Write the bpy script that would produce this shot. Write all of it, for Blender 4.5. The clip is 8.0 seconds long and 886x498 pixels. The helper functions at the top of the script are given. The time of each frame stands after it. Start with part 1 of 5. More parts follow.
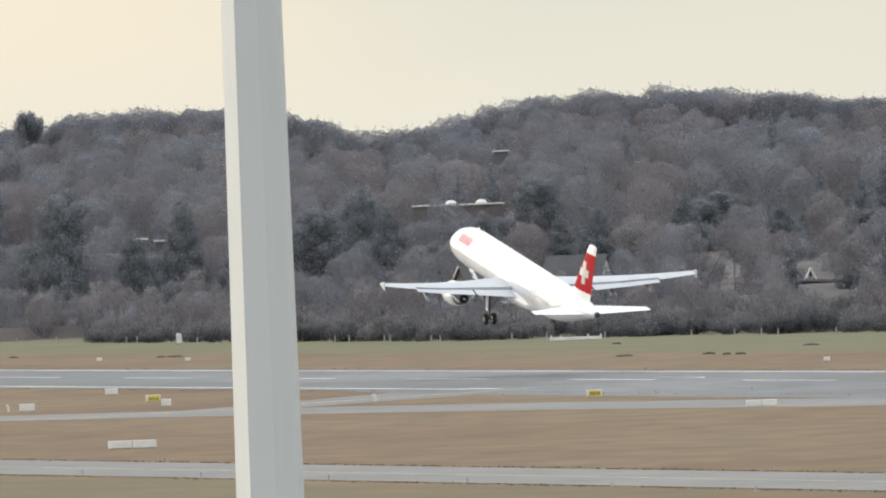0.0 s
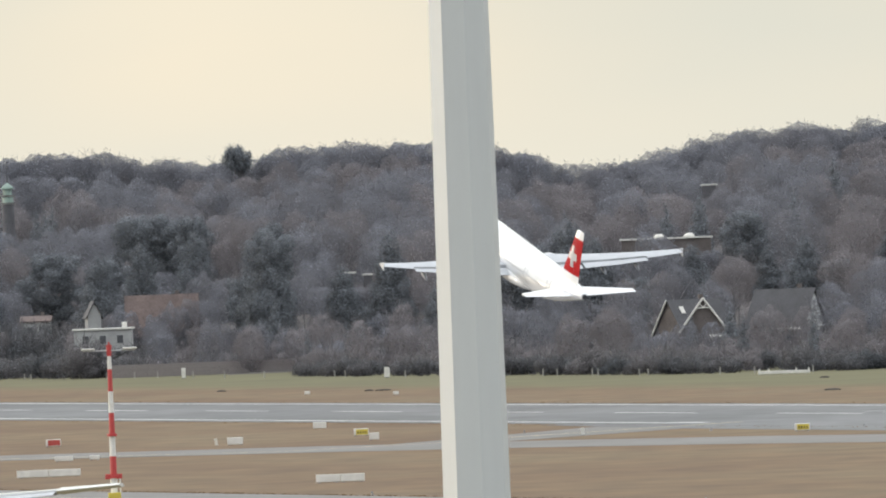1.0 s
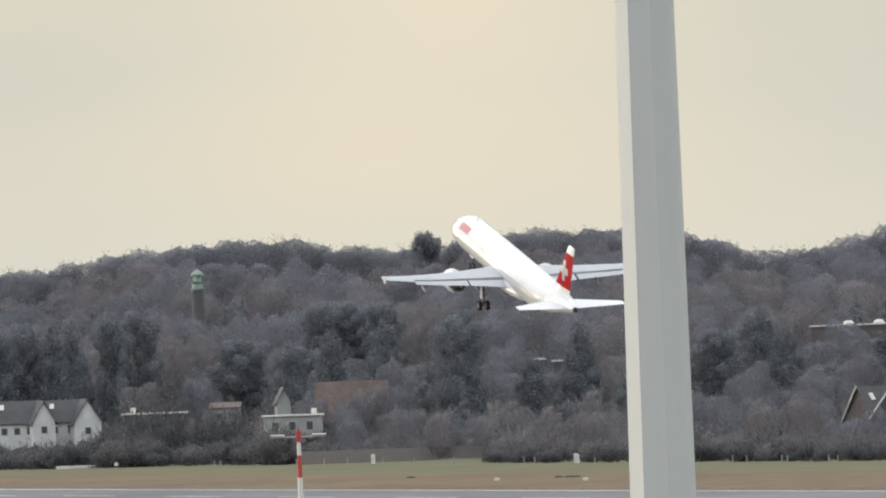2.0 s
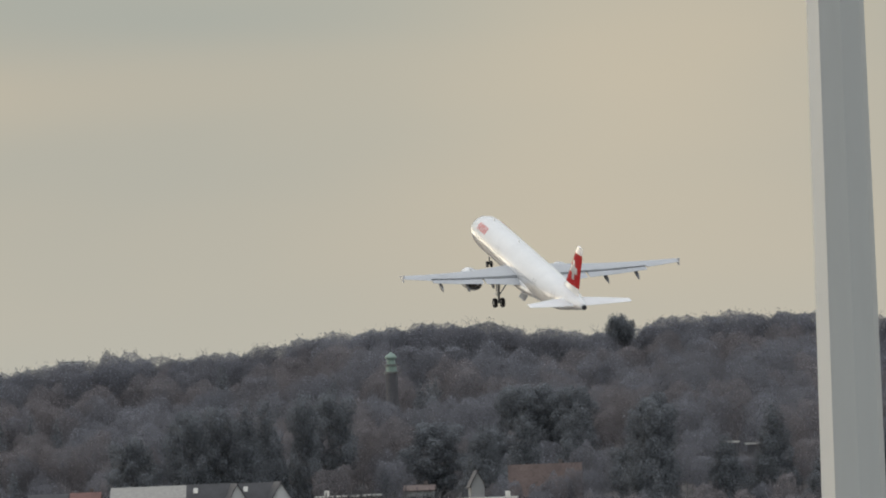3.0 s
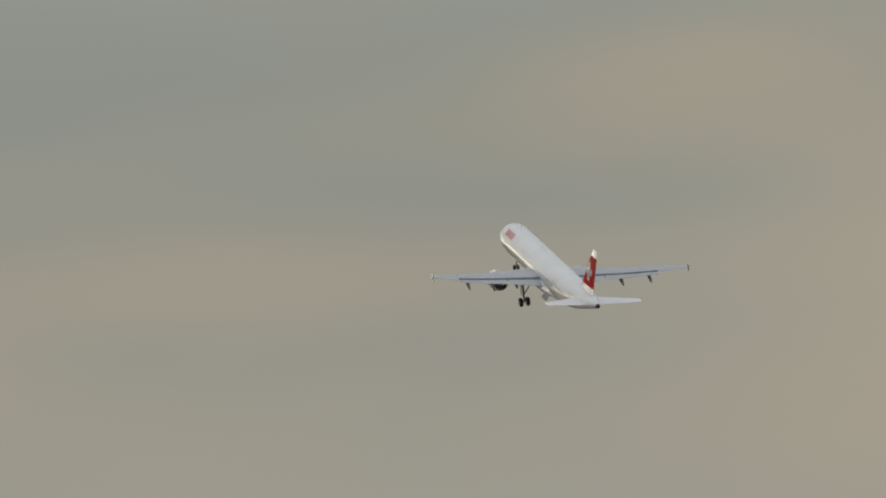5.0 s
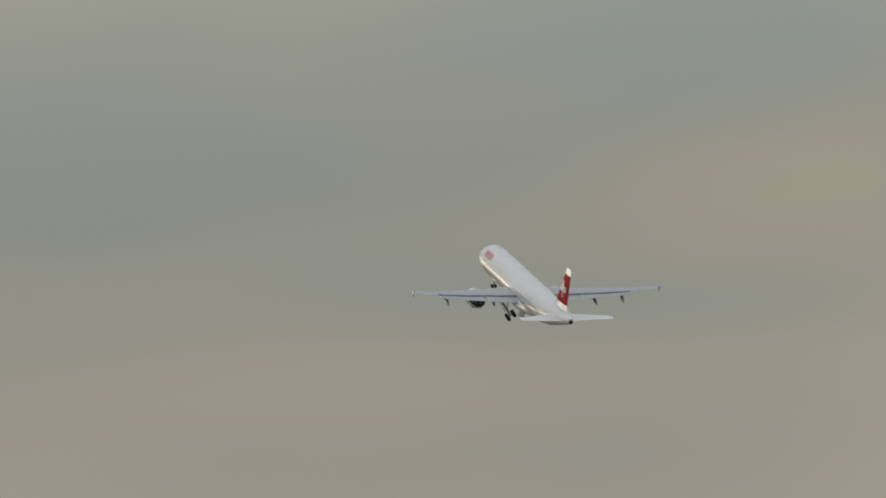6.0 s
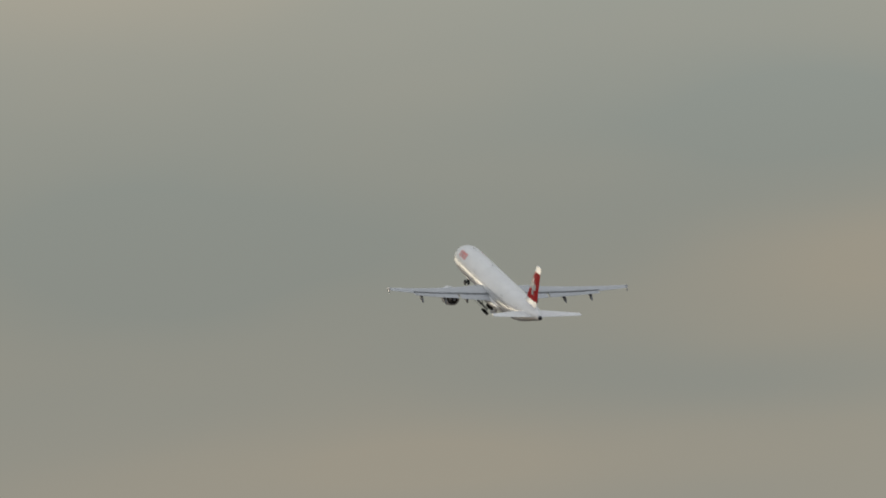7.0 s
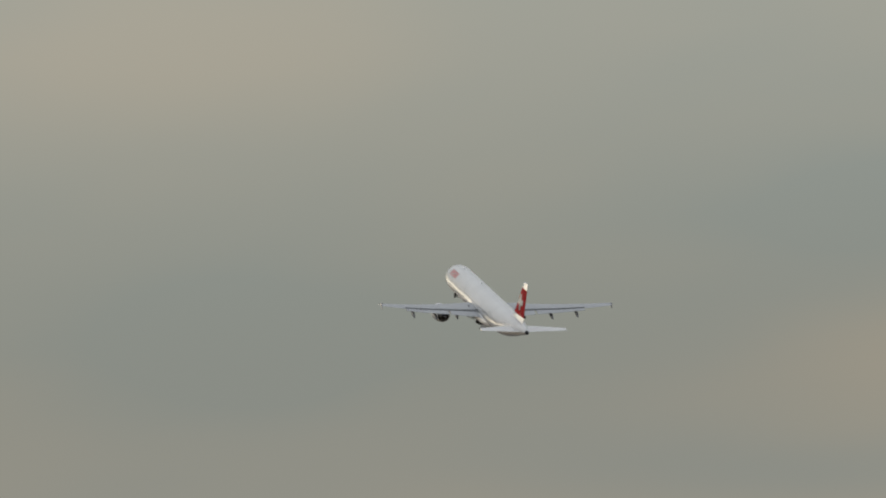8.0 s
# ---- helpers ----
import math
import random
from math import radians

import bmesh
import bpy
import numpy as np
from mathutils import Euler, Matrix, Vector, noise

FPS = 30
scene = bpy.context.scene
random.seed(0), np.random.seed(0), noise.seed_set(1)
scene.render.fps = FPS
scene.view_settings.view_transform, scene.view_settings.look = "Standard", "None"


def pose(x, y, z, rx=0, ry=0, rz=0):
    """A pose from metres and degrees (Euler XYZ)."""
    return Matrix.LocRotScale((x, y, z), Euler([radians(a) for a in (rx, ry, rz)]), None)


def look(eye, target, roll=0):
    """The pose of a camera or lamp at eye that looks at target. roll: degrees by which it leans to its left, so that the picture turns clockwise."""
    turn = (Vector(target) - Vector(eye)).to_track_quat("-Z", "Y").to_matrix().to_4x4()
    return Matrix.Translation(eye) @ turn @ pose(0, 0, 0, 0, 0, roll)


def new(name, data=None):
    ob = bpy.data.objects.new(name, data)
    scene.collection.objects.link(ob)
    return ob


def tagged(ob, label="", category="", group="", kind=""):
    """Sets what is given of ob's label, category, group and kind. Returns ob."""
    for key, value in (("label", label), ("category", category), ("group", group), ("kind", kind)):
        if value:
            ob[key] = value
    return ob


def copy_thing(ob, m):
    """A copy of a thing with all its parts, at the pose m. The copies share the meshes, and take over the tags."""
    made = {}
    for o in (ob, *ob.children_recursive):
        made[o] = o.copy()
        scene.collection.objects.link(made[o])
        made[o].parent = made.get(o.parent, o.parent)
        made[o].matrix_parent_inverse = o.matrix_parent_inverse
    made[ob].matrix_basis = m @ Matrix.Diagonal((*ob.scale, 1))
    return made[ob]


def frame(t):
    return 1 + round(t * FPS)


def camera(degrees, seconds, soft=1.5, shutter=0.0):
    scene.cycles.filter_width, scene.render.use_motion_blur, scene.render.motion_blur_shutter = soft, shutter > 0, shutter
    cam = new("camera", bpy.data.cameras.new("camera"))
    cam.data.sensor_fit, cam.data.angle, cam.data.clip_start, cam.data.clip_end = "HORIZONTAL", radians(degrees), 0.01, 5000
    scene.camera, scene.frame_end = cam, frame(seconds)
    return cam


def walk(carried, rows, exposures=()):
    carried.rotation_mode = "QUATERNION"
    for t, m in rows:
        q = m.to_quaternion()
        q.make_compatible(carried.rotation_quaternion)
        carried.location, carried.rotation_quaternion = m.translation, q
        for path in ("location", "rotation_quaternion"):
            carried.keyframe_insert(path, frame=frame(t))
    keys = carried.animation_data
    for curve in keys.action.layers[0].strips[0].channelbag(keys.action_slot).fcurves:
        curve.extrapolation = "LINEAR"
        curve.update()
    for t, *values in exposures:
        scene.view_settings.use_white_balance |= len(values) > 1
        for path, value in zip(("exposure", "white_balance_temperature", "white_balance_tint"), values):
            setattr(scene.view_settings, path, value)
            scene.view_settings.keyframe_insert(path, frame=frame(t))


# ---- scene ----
EYE = (0.0, 0.0, 17.0)
ROLL = -2.2
# seconds, sideways tangent, upward tangent of the line of sight
SIGHT = [
    (0.0, -0.09, -2.46), (0.5, -7.64, -1.00), (1.0, -14.83, 0.51), (1.5, -21.14, 3.37), (1.7, -23.90, 4.85),
    (2.8, -39.10, 12.68), (3.0, -41.73, 13.63), (3.5, -48.45, 16.15), (4.0, -55.21, 19.63), (4.5, -60.16, 23.37),
    (4.7, -62.27, 24.99), (6.0, -73.02, 35.34), (6.5, -75.64, 37.87), (7.0, -79.21, 41.16), (7.5, -82.92, 44.99),
    (8.0, -85.05, 47.93),
]
cam = camera(3.6214, 8.0, soft=1.95)
walk(cam, [(t, look(EYE, (EYE[0] + a, 1000.0, EYE[2] + b), ROLL)) for t, a, b in SIGHT],
     exposures=[(0.0, -0.03), (1.0, -0.05), (1.7, -0.12), (2.8, -0.72), (3.5, -0.99), (4.7, -1.33), (6.0, -1.42), (8.0, -1.45)])

# ---- sky and sun ----
SUN_AZ, SUN_EL = -66.0, 9.0     # degrees right of north (the y axis), above the horizon


def make_world():
    w = bpy.data.worlds.new("overcast_sky")
    scene.world = w
    w.use_nodes = True
    nt = w.node_tree
    nt.nodes.clear()
    N, L = nt.nodes.new, nt.links.new

    def math_(op, a, b=None, c=None):
        n = N("ShaderNodeMath")
        n.operation = op
        for i, v in enumerate((a, b, c)):
            if v is None:
                continue
            if isinstance(v, (int, float)):
                n.inputs[i].default_value = v
            else:
                L(v, n.inputs[i])
        return n.outputs[0]

    def mix(kind, fac, a, b):
        n = N("ShaderNodeMix")
        n.data_type, n.blend_type = "RGBA", kind
        for sock, v in ((n.inputs["Factor"], fac), (n.inputs[6], a), (n.inputs[7], b)):
            if isinstance(v, (int, float)):
                sock.default_value = v
            elif isinstance(v, tuple):
                sock.default_value = (*v, 1)
            else:
                L(v, sock)
        return n.outputs[2]

    co = N("ShaderNodeTexCoord").outputs["Generated"]
    sep = N("ShaderNodeSeparateXYZ")
    L(co, sep.inputs[0])
    x, y, z = sep.outputs
    az = math_("ARCTAN2", x, y)
    el = math_("ARCSINE", z)
    up = math_("MAXIMUM", z, 0.0)

    # long flat cloud banks, seen almost edge on
    comb = N("ShaderNodeCombineXYZ")
    L(math_("MULTIPLY", az, 26.0), comb.inputs[0])
    L(math_("ADD", math_("MULTIPLY", el, 75.0), math_("MULTIPLY", az, -6.0)), comb.inputs[1])
    comb.inputs[2].default_value = 3.7
    big = N("ShaderNodeTexNoise")
    big.inputs["Scale"].default_value, big.inputs["Detail"].default_value, big.inputs["Roughness"].default_value = 1.0, 2.5, 0.45
    L(comb.outputs[0], big.inputs["Vector"])
    # grey-green gaps (minus) and warm lit banks (plus): azimuth, elevation, breadth, depth in thousandths, weight
    lit = math_("ADD", 0.45, math_("MULTIPLY", math_("SUBTRACT", big.outputs["Fac"], 0.5), 1.1))
    for u, v, su, sv, k in ((-100, 41.5, 17, 5.0, -0.75), (-54, 49.8, 14, 4.2, -0.65), (-48, 39.5, 12, 3.6, 0.60), (-78, 25.5, 24, 3.2, 0.70), (-105, 19, 15, 4.5, 0.40),
                            (-56, 31, 22, 2.8, -0.55), (-18, 30, 13, 6.0, 0.45), (-108, 63, 20, 7.0, 0.50), (-76, 34, 14, 3.0, -0.20), (-34, 12, 30, 8.0, 0.26)):
        d = math_("ADD", math_("POWER", math_("MULTIPLY", math_("ADD", az, -u / 1000), 1000 / su), 2.0), math_("POWER", math_("MULTIPLY", math_("ADD", el, -v / 1000), 1000 / sv), 2.0))
        lit = math_("ADD", lit, math_("MULTIPLY", math_("POWER", 2.718, math_("MULTIPLY", d, -1.0)), k))
    ramp = N("ShaderNodeClamp")
    L(lit, ramp.inputs[0])
    height = N("ShaderNodeMapRange")
    height.inputs["From Min"].default_value, height.inputs["From Max"].default_value = 0.008, 0.05
    L(el, height.inputs["Value"])
    warm = mix("MIX", ramp.outputs[0], mix("MIX", height.outputs[0], (0.585, 0.600, 0.545), (0.520, 0.570, 0.530)), mix("MIX", height.outputs[0], (0.715, 0.660, 0.540), (0.680, 0.640, 0.535)))
    front = N("ShaderNodeMapRange")
    front.interpolation_type = "SMOOTHSTEP"
    front.inputs["From Min"].default_value, front.inputs["From Max"].default_value = 0.35, 0.85
    L(math_("SUBTRACT", y, math_("MULTIPLY", up, 1.6)), front.inputs["Value"])
    grey = mix("MIX", front.outputs[0], (0.64, 0.66, 0.675), warm)
    # brighter towards the zenith, as an overcast sky is
    rise = math_("ADD", 1.05, math_("MULTIPLY", up, 1.35))
    low = math_("POWER", 2.718, math_("MULTIPLY", math_("ABSOLUTE", math_("SUBTRACT", el, 0.006)), -45.0))
    rise = math_("ADD", rise, math_("MULTIPLY", low, 0.22))
    lift = N("ShaderNodeMapRange")
    lift.interpolation_type = "SMOOTHSTEP"
    lift.inputs["From Min"].default_value, lift.inputs["From Max"].default_value = 0.036, 0.072
    lift.inputs["To Max"].default_value = 0.36
    L(el, lift.inputs["Value"])
    rise = math_("ADD", rise, lift.outputs[0])
    # veiled sun: a wide warm glow
    sa, se = radians(SUN_AZ), radians(SUN_EL)
    s = Vector((math.sin(sa) * math.cos(se), math.cos(sa) * math.cos(se), math.sin(se)))
    dot = N("ShaderNodeVectorMath")
    dot.operation = "DOT_PRODUCT"
    L(co, dot.inputs[0])
    dot.inputs[1].default_value = s
    # a bright break in the cloud low over the horizon, widest below the sun
    glow = math_("POWER", math_("MAXIMUM", dot.outputs["Value"], 0.0), 3.0)
    glow = math_("MULTIPLY", glow, math_("POWER", 2.718, math_("MULTIPLY", math_("ABSOLUTE", math_("SUBTRACT", el, 0.035)), -22.0)))
    aside = N("ShaderNodeMapRange")
    aside.interpolation_type = "SMOOTHSTEP"
    aside.inputs["From Min"].default_value, aside.inputs["From Max"].default_value = -0.16, -0.45
    L(az, aside.inputs["Value"])
    glow = math_("MULTIPLY", glow, aside.outputs[0])
    col = mix("MULTIPLY", 1.0, grey, rise)
    # a thinner, lighter place in the cloud ahead
    thin_spot = math_("ADD", math_("POWER", math_("DIVIDE", math_("ADD", az, 0.030), 0.020), 2.0), math_("POWER", math_("DIVIDE", math_("SUBTRACT", el, 0.026), 0.013), 2.0))
    thin_spot = math_("POWER", 2.718, math_("MULTIPLY", thin_spot, -1.0))
    col = mix("ADD", 1.0, col, mix("MULTIPLY", 1.0, (0.17, 0.10, 0.03), thin_spot))
    col = mix("ADD", 1.0, col, mix("MULTIPLY", 1.0, (9.5, 8.2, 6.2), glow))
    sky = N("ShaderNodeTexSky")
    sky.sky_type, sky.sun_disc = "NISHITA", False
    sky.sun_elevation, sky.sun_rotation = radians(SUN_EL), radians(SUN_AZ)
    sky.air_density, sky.dust_density = 1.0, 2.0
    col = mix("ADD", 0.02, col, sky.outputs[0])
    bg = N("ShaderNodeBackground")
    bg.inputs["Strength"].default_value = 1.0
    L(col, bg.inputs["Color"])
    L(bg.outputs[0], N("ShaderNodeOutputWorld").inputs["Surface"])


make_world()
sun = new("sun", bpy.data.lights.new("sun", "SUN"))
sun.data.energy, sun.data.angle, sun.data.color = 0.9, radians(11), (1.0, 0.90, 0.76)
sun.matrix_world = look((1000 * math.sin(radians(SUN_AZ)), 1000 * math.cos(radians(SUN_AZ)), 1000 * math.tan(radians(SUN_EL))), (0, 0, 0))


# ---- materials ----
def mat(name, col, rough=0.6, metal=0.0, scale=1.0, vary=0.25, fine=12.0, bump=0.0, coat=0.0, island=0.0, stretch=(1, 1, 1), second=None):
    """Principled surface with variation at two scales; second: a colour that large patches drift to."""
    m = bpy.data.materials.new(name)
    m.use_nodes = True
    nt = m.node_tree
    N, L = nt.nodes.new, nt.links.new
    b = nt.nodes["Principled BSDF"]
    b.inputs["Roughness"].default_value, b.inputs["Metallic"].default_value = rough, metal
    b.inputs["Coat Weight"].default_value, b.inputs["Coat Roughness"].default_value = coat, 0.08
    co = N("ShaderNodeTexCoord").outputs["Object"]
    mp = N("ShaderNodeMapping")
    mp.inputs["Scale"].default_value = stretch
    L(co, mp.inputs[0])

    def tex(sc, detail):
        n = N("ShaderNodeTexNoise")
        n.inputs["Scale"].default_value, n.inputs["Detail"].default_value = sc, detail
        L(mp.outputs[0], n.inputs["Vector"])
        return n.outputs["Fac"]

    def mul(a, v):
        n = N("ShaderNodeMix")
        n.data_type, n.blend_type = "RGBA", "MULTIPLY"
        n.inputs["Factor"].default_value = 1.0
        L(a, n.inputs[6])
        L(v, n.inputs[7])
        return n.outputs[2]

    def span(v, lo, hi):
        n = N("ShaderNodeMapRange")
        n.inputs["From Min"].default_value, n.inputs["From Max"].default_value = 0.3, 0.7
        n.inputs["To Min"].default_value, n.inputs["To Max"].default_value = lo, hi
        L(v, n.inputs["Value"])
        return n.outputs[0]

    large, small = tex(scale, 4), tex(scale * fine, 3)
    base = N("ShaderNodeMix")
    base.data_type = "RGBA"
    base.inputs[6].default_value, base.inputs[7].default_value = (*col, 1), (*(second or col), 1)
    L(span(large, 0, 1), base.inputs["Factor"])
    out = mul(base.outputs[2], span(large, 1 - vary, 1 + vary * 0.6))
    out = mul(out, span(small, 1 - vary * 0.7, 1 + vary * 0.5))
    if island:
        g = N("ShaderNodeNewGeometry").outputs["Random Per Island"]
        n = N("ShaderNodeMapRange")
        n.inputs["To Min"].default_value, n.inputs["To Max"].default_value = 1 - island, 1 + island
        L(g, n.inputs["Value"])
        out = mul(out, n.outputs[0])
    L(out, b.inputs["Base Color"])
    if bump:
        n = N("ShaderNodeBump")
        n.inputs["Strength"].default_value, n.inputs["Distance"].default_value = bump, 0.05
        L(small, n.inputs["Height"])
        L(n.outputs[0], b.inputs["Normal"])
    return m


M = dict(
    white=mat("white_aircraft_paint", (0.78, 0.79, 0.80), 0.22, scale=0.35, vary=0.05, coat=0.6),
    wing=mat("grey_wing_paint", (0.47, 0.49, 0.52), 0.4, scale=0.4, vary=0.08, fine=6),
    red=mat("red_tail_paint", (0.37, 0.006, 0.010), 0.6, scale=0.5, vary=0.06),
    title=mat("red_title_paint", (0.60, 0.17, 0.16), 0.35, scale=0.5, vary=0.05),
    # near-black: dark metal parts, and shade painted into the flap gaps and fan ducts
    dark=mat("dark_metal_and_gap_shade", (0.05, 0.055, 0.065), 0.6, 0.3, scale=2, vary=0.2),
    engine=mat("bare_engine_metal", (0.16, 0.16, 0.17), 0.42, 0.8, scale=3, vary=0.2),
    tyre=mat("black_tyre_rubber", (0.018, 0.018, 0.02), 0.85, scale=4, vary=0.2),
    steel=mat("grey_gear_steel", (0.22, 0.23, 0.25), 0.45, 0.4, scale=4, vary=0.15),
    glass=mat("dark_cockpit_glass", (0.02, 0.022, 0.025), 0.1, scale=1, vary=0.05),
    cabin=mat("grey_cabin_glass", (0.42, 0.43, 0.45), 0.2, scale=1, vary=0.05),
    pane=mat("dull_house_glass", (0.07, 0.075, 0.085), 0.15, scale=1, vary=0.1),
    pole=mat("pale_grey_mast_paint", (0.50, 0.52, 0.53), 0.5, scale=1.2, vary=0.025, fine=20, bump=0.03, stretch=(1, 1, 0.15)),
    asphalt=mat("runway_asphalt", (0.083, 0.086, 0.092), 0.62, scale=0.03, vary=0.28, fine=8, stretch=(1, 0.35, 1), second=(0.118, 0.120, 0.124)),
    concrete=mat("taxiway_concrete", (0.162, 0.155, 0.146), 0.7, scale=0.05, vary=0.2, fine=9),
    line=mat("worn_white_marking", (0.68, 0.68, 0.66), 0.6, scale=0.15, vary=0.25, fine=7),
    yellow=mat("worn_yellow_marking", (0.50, 0.44, 0.26), 0.6, scale=0.2, vary=0.25),
    sign_yellow=mat("yellow_sign_face", (0.58, 0.47, 0.07), 0.5, scale=1, vary=0.1),
    sign_red=mat("red_sign_face", (0.42, 0.06, 0.05), 0.5, scale=1, vary=0.1),
    sign_black=mat("black_sign_marks", (0.02, 0.02, 0.02), 0.6, scale=1, vary=0.1),
    board=mat("weathered_white_board", (0.66, 0.65, 0.61), 0.6, scale=1.5, vary=0.14),
    post=mat("dull_concrete_post", (0.36, 0.35, 0.33), 0.8, scale=2, vary=0.2),
    mast_red=mat("signal_red_paint", (0.46, 0.05, 0.05), 0.5, scale=1.2, vary=0.15),
    mast_white=mat("signal_white_paint", (0.68, 0.67, 0.64), 0.5, scale=1.2, vary=0.12),
    lamp_grey=mat("grey_lamp_housing", (0.42, 0.42, 0.43), 0.4, 0.2, scale=2, vary=0.1),
    bark=mat("grey_wet_bark", (0.20, 0.195, 0.205), 0.9, scale=0.6, vary=0.3, fine=8),
    # distance haze is mixed into these colours: twigs and shrubs bluer, needles paler too
    twig=mat("hazed_bare_twigs", (0.200, 0.200, 0.223), 0.95, scale=0.06, vary=0.16, fine=28, island=0.10, second=(0.188, 0.196, 0.224)),
    russet=mat("hazed_russet_twigs", (0.206, 0.192, 0.202), 0.95, scale=0.06, vary=0.16, fine=28, island=0.10),
    needle=mat("hazed_needles", (0.208, 0.224, 0.246), 0.9, scale=0.12, vary=0.18, fine=14, island=0.10),
    shrub=mat("evergreen_and_bare_shrubs", (0.118, 0.128, 0.139), 0.9, scale=0.06, vary=0.25, fine=28, island=0.16, second=(0.158, 0.148, 0.152)),
    tuft=mat("dry_grass_tufts", (0.20, 0.135, 0.075), 0.95, scale=0.1, vary=0.2, island=0.2),
    soil=mat("dark_turned_soil", (0.045, 0.036, 0.03), 0.95, scale=0.8, vary=0.3),
    timber=mat("grey_fence_timber", (0.20, 0.18, 0.178), 0.85, scale=0.5, vary=0.25, island=0.2),
    slate=mat("dark_roof_slate", (0.065, 0.065, 0.072), 0.7, scale=0.5, vary=0.25, fine=8),
    red_tile=mat("red_clay_tiles", (0.20, 0.105, 0.095), 0.8, scale=0.4, vary=0.25, fine=8),
    tile=mat("weathered_red_tiles", (0.135, 0.100, 0.092), 0.8, scale=0.4, vary=0.3, fine=8),
    render_white=mat("pale_render", (0.36, 0.365, 0.365), 0.8, scale=0.5, vary=0.18),
    chalk=mat("clean_white_render", (0.62, 0.63, 0.63), 0.8, scale=0.5, vary=0.12),
    brick=mat("brown_brick", (0.125, 0.108, 0.102), 0.85, scale=0.6, vary=0.25),
    tower_brick=mat("dark_tower_brick", (0.105, 0.105, 0.115), 0.85, scale=0.6, vary=0.2),
    copper=mat("green_copper", (0.25, 0.34, 0.30), 0.6, scale=1, vary=0.15),
)


def ground_material():
    m = mat("airfield_grass", (0.182, 0.103, 0.047), 0.95, scale=0.03, vary=0.36, fine=6, bump=0.25, stretch=(1, 0.45, 1), second=(0.122, 0.084, 0.043))
    nt = m.node_tree
    N, L = nt.nodes.new, nt.links.new
    bsdf = nt.nodes["Principled BSDF"]
    dry = bsdf.inputs["Base Color"].links[0].from_socket
    co = N("ShaderNodeTexCoord").outputs["Object"]
    dot = N("ShaderNodeVectorMath")
    dot.operation = "DOT_PRODUCT"
    L(co, dot.inputs[0])
    dot.inputs[1].default_value = (0.9632, 0.2689, 0)
    no = N("ShaderNodeTexNoise")
    no.inputs["Scale"].default_value, no.inputs["Detail"].default_value = 0.06, 4
    L(co, no.inputs["Vector"])
    add = N("ShaderNodeMath")
    add.operation = "MULTIPLY_ADD"
    L(no.outputs["Fac"], add.inputs[0])
    add.inputs[1].default_value = 26.0
    L(dot.outputs["Value"], add.inputs[2])
    # greener mown strip past the far shoulder, olive turf on the near side
    ramp = N("ShaderNodeValToRGB")
    e = ramp.color_ramp.elements
    e[0].position, e[0].color = 0.0, (0.8, 0.8, 0.8, 1)
    e[1].position, e[1].color = 1.0, (0.85, 0.85, 0.85, 1)
    for p, v in ((0.236, 0.6), (0.262, 0.03), (0.466, 0.03), (0.484, 0.9)):
        k = e.new(p)
        k.color = (v, v, v, 1)
    sc = N("ShaderNodeMath")
    sc.operation = "MULTIPLY"
    L(add.outputs[0], sc.inputs[0])
    sc.inputs[1].default_value = 0.001
    L(sc.outputs[0], ramp.inputs[0])
    mx = N("ShaderNodeMix")
    mx.data_type = "RGBA"
    L(ramp.outputs[0], mx.inputs["Factor"])
    L(dry, mx.inputs[6])
    mul = N("ShaderNodeMix")
    mul.data_type, mul.blend_type = "RGBA", "MULTIPLY"
    mul.inputs["Factor"].default_value = 1
    mul.inputs[6].default_value = (0.102, 0.100, 0.042, 1)
    mr = N("ShaderNodeMapRange")
    mr.inputs["To Min"].default_value, mr.inputs["To Max"].default_value = 0.55, 1.45
    L(no.outputs["Fac"], mr.inputs["Value"])
    L(mr.outputs[0], mul.inputs[7])
    L(mul.outputs[2], mx.inputs[7])
    L(mx.outputs[2], bsdf.inputs["Base Color"])
    return m


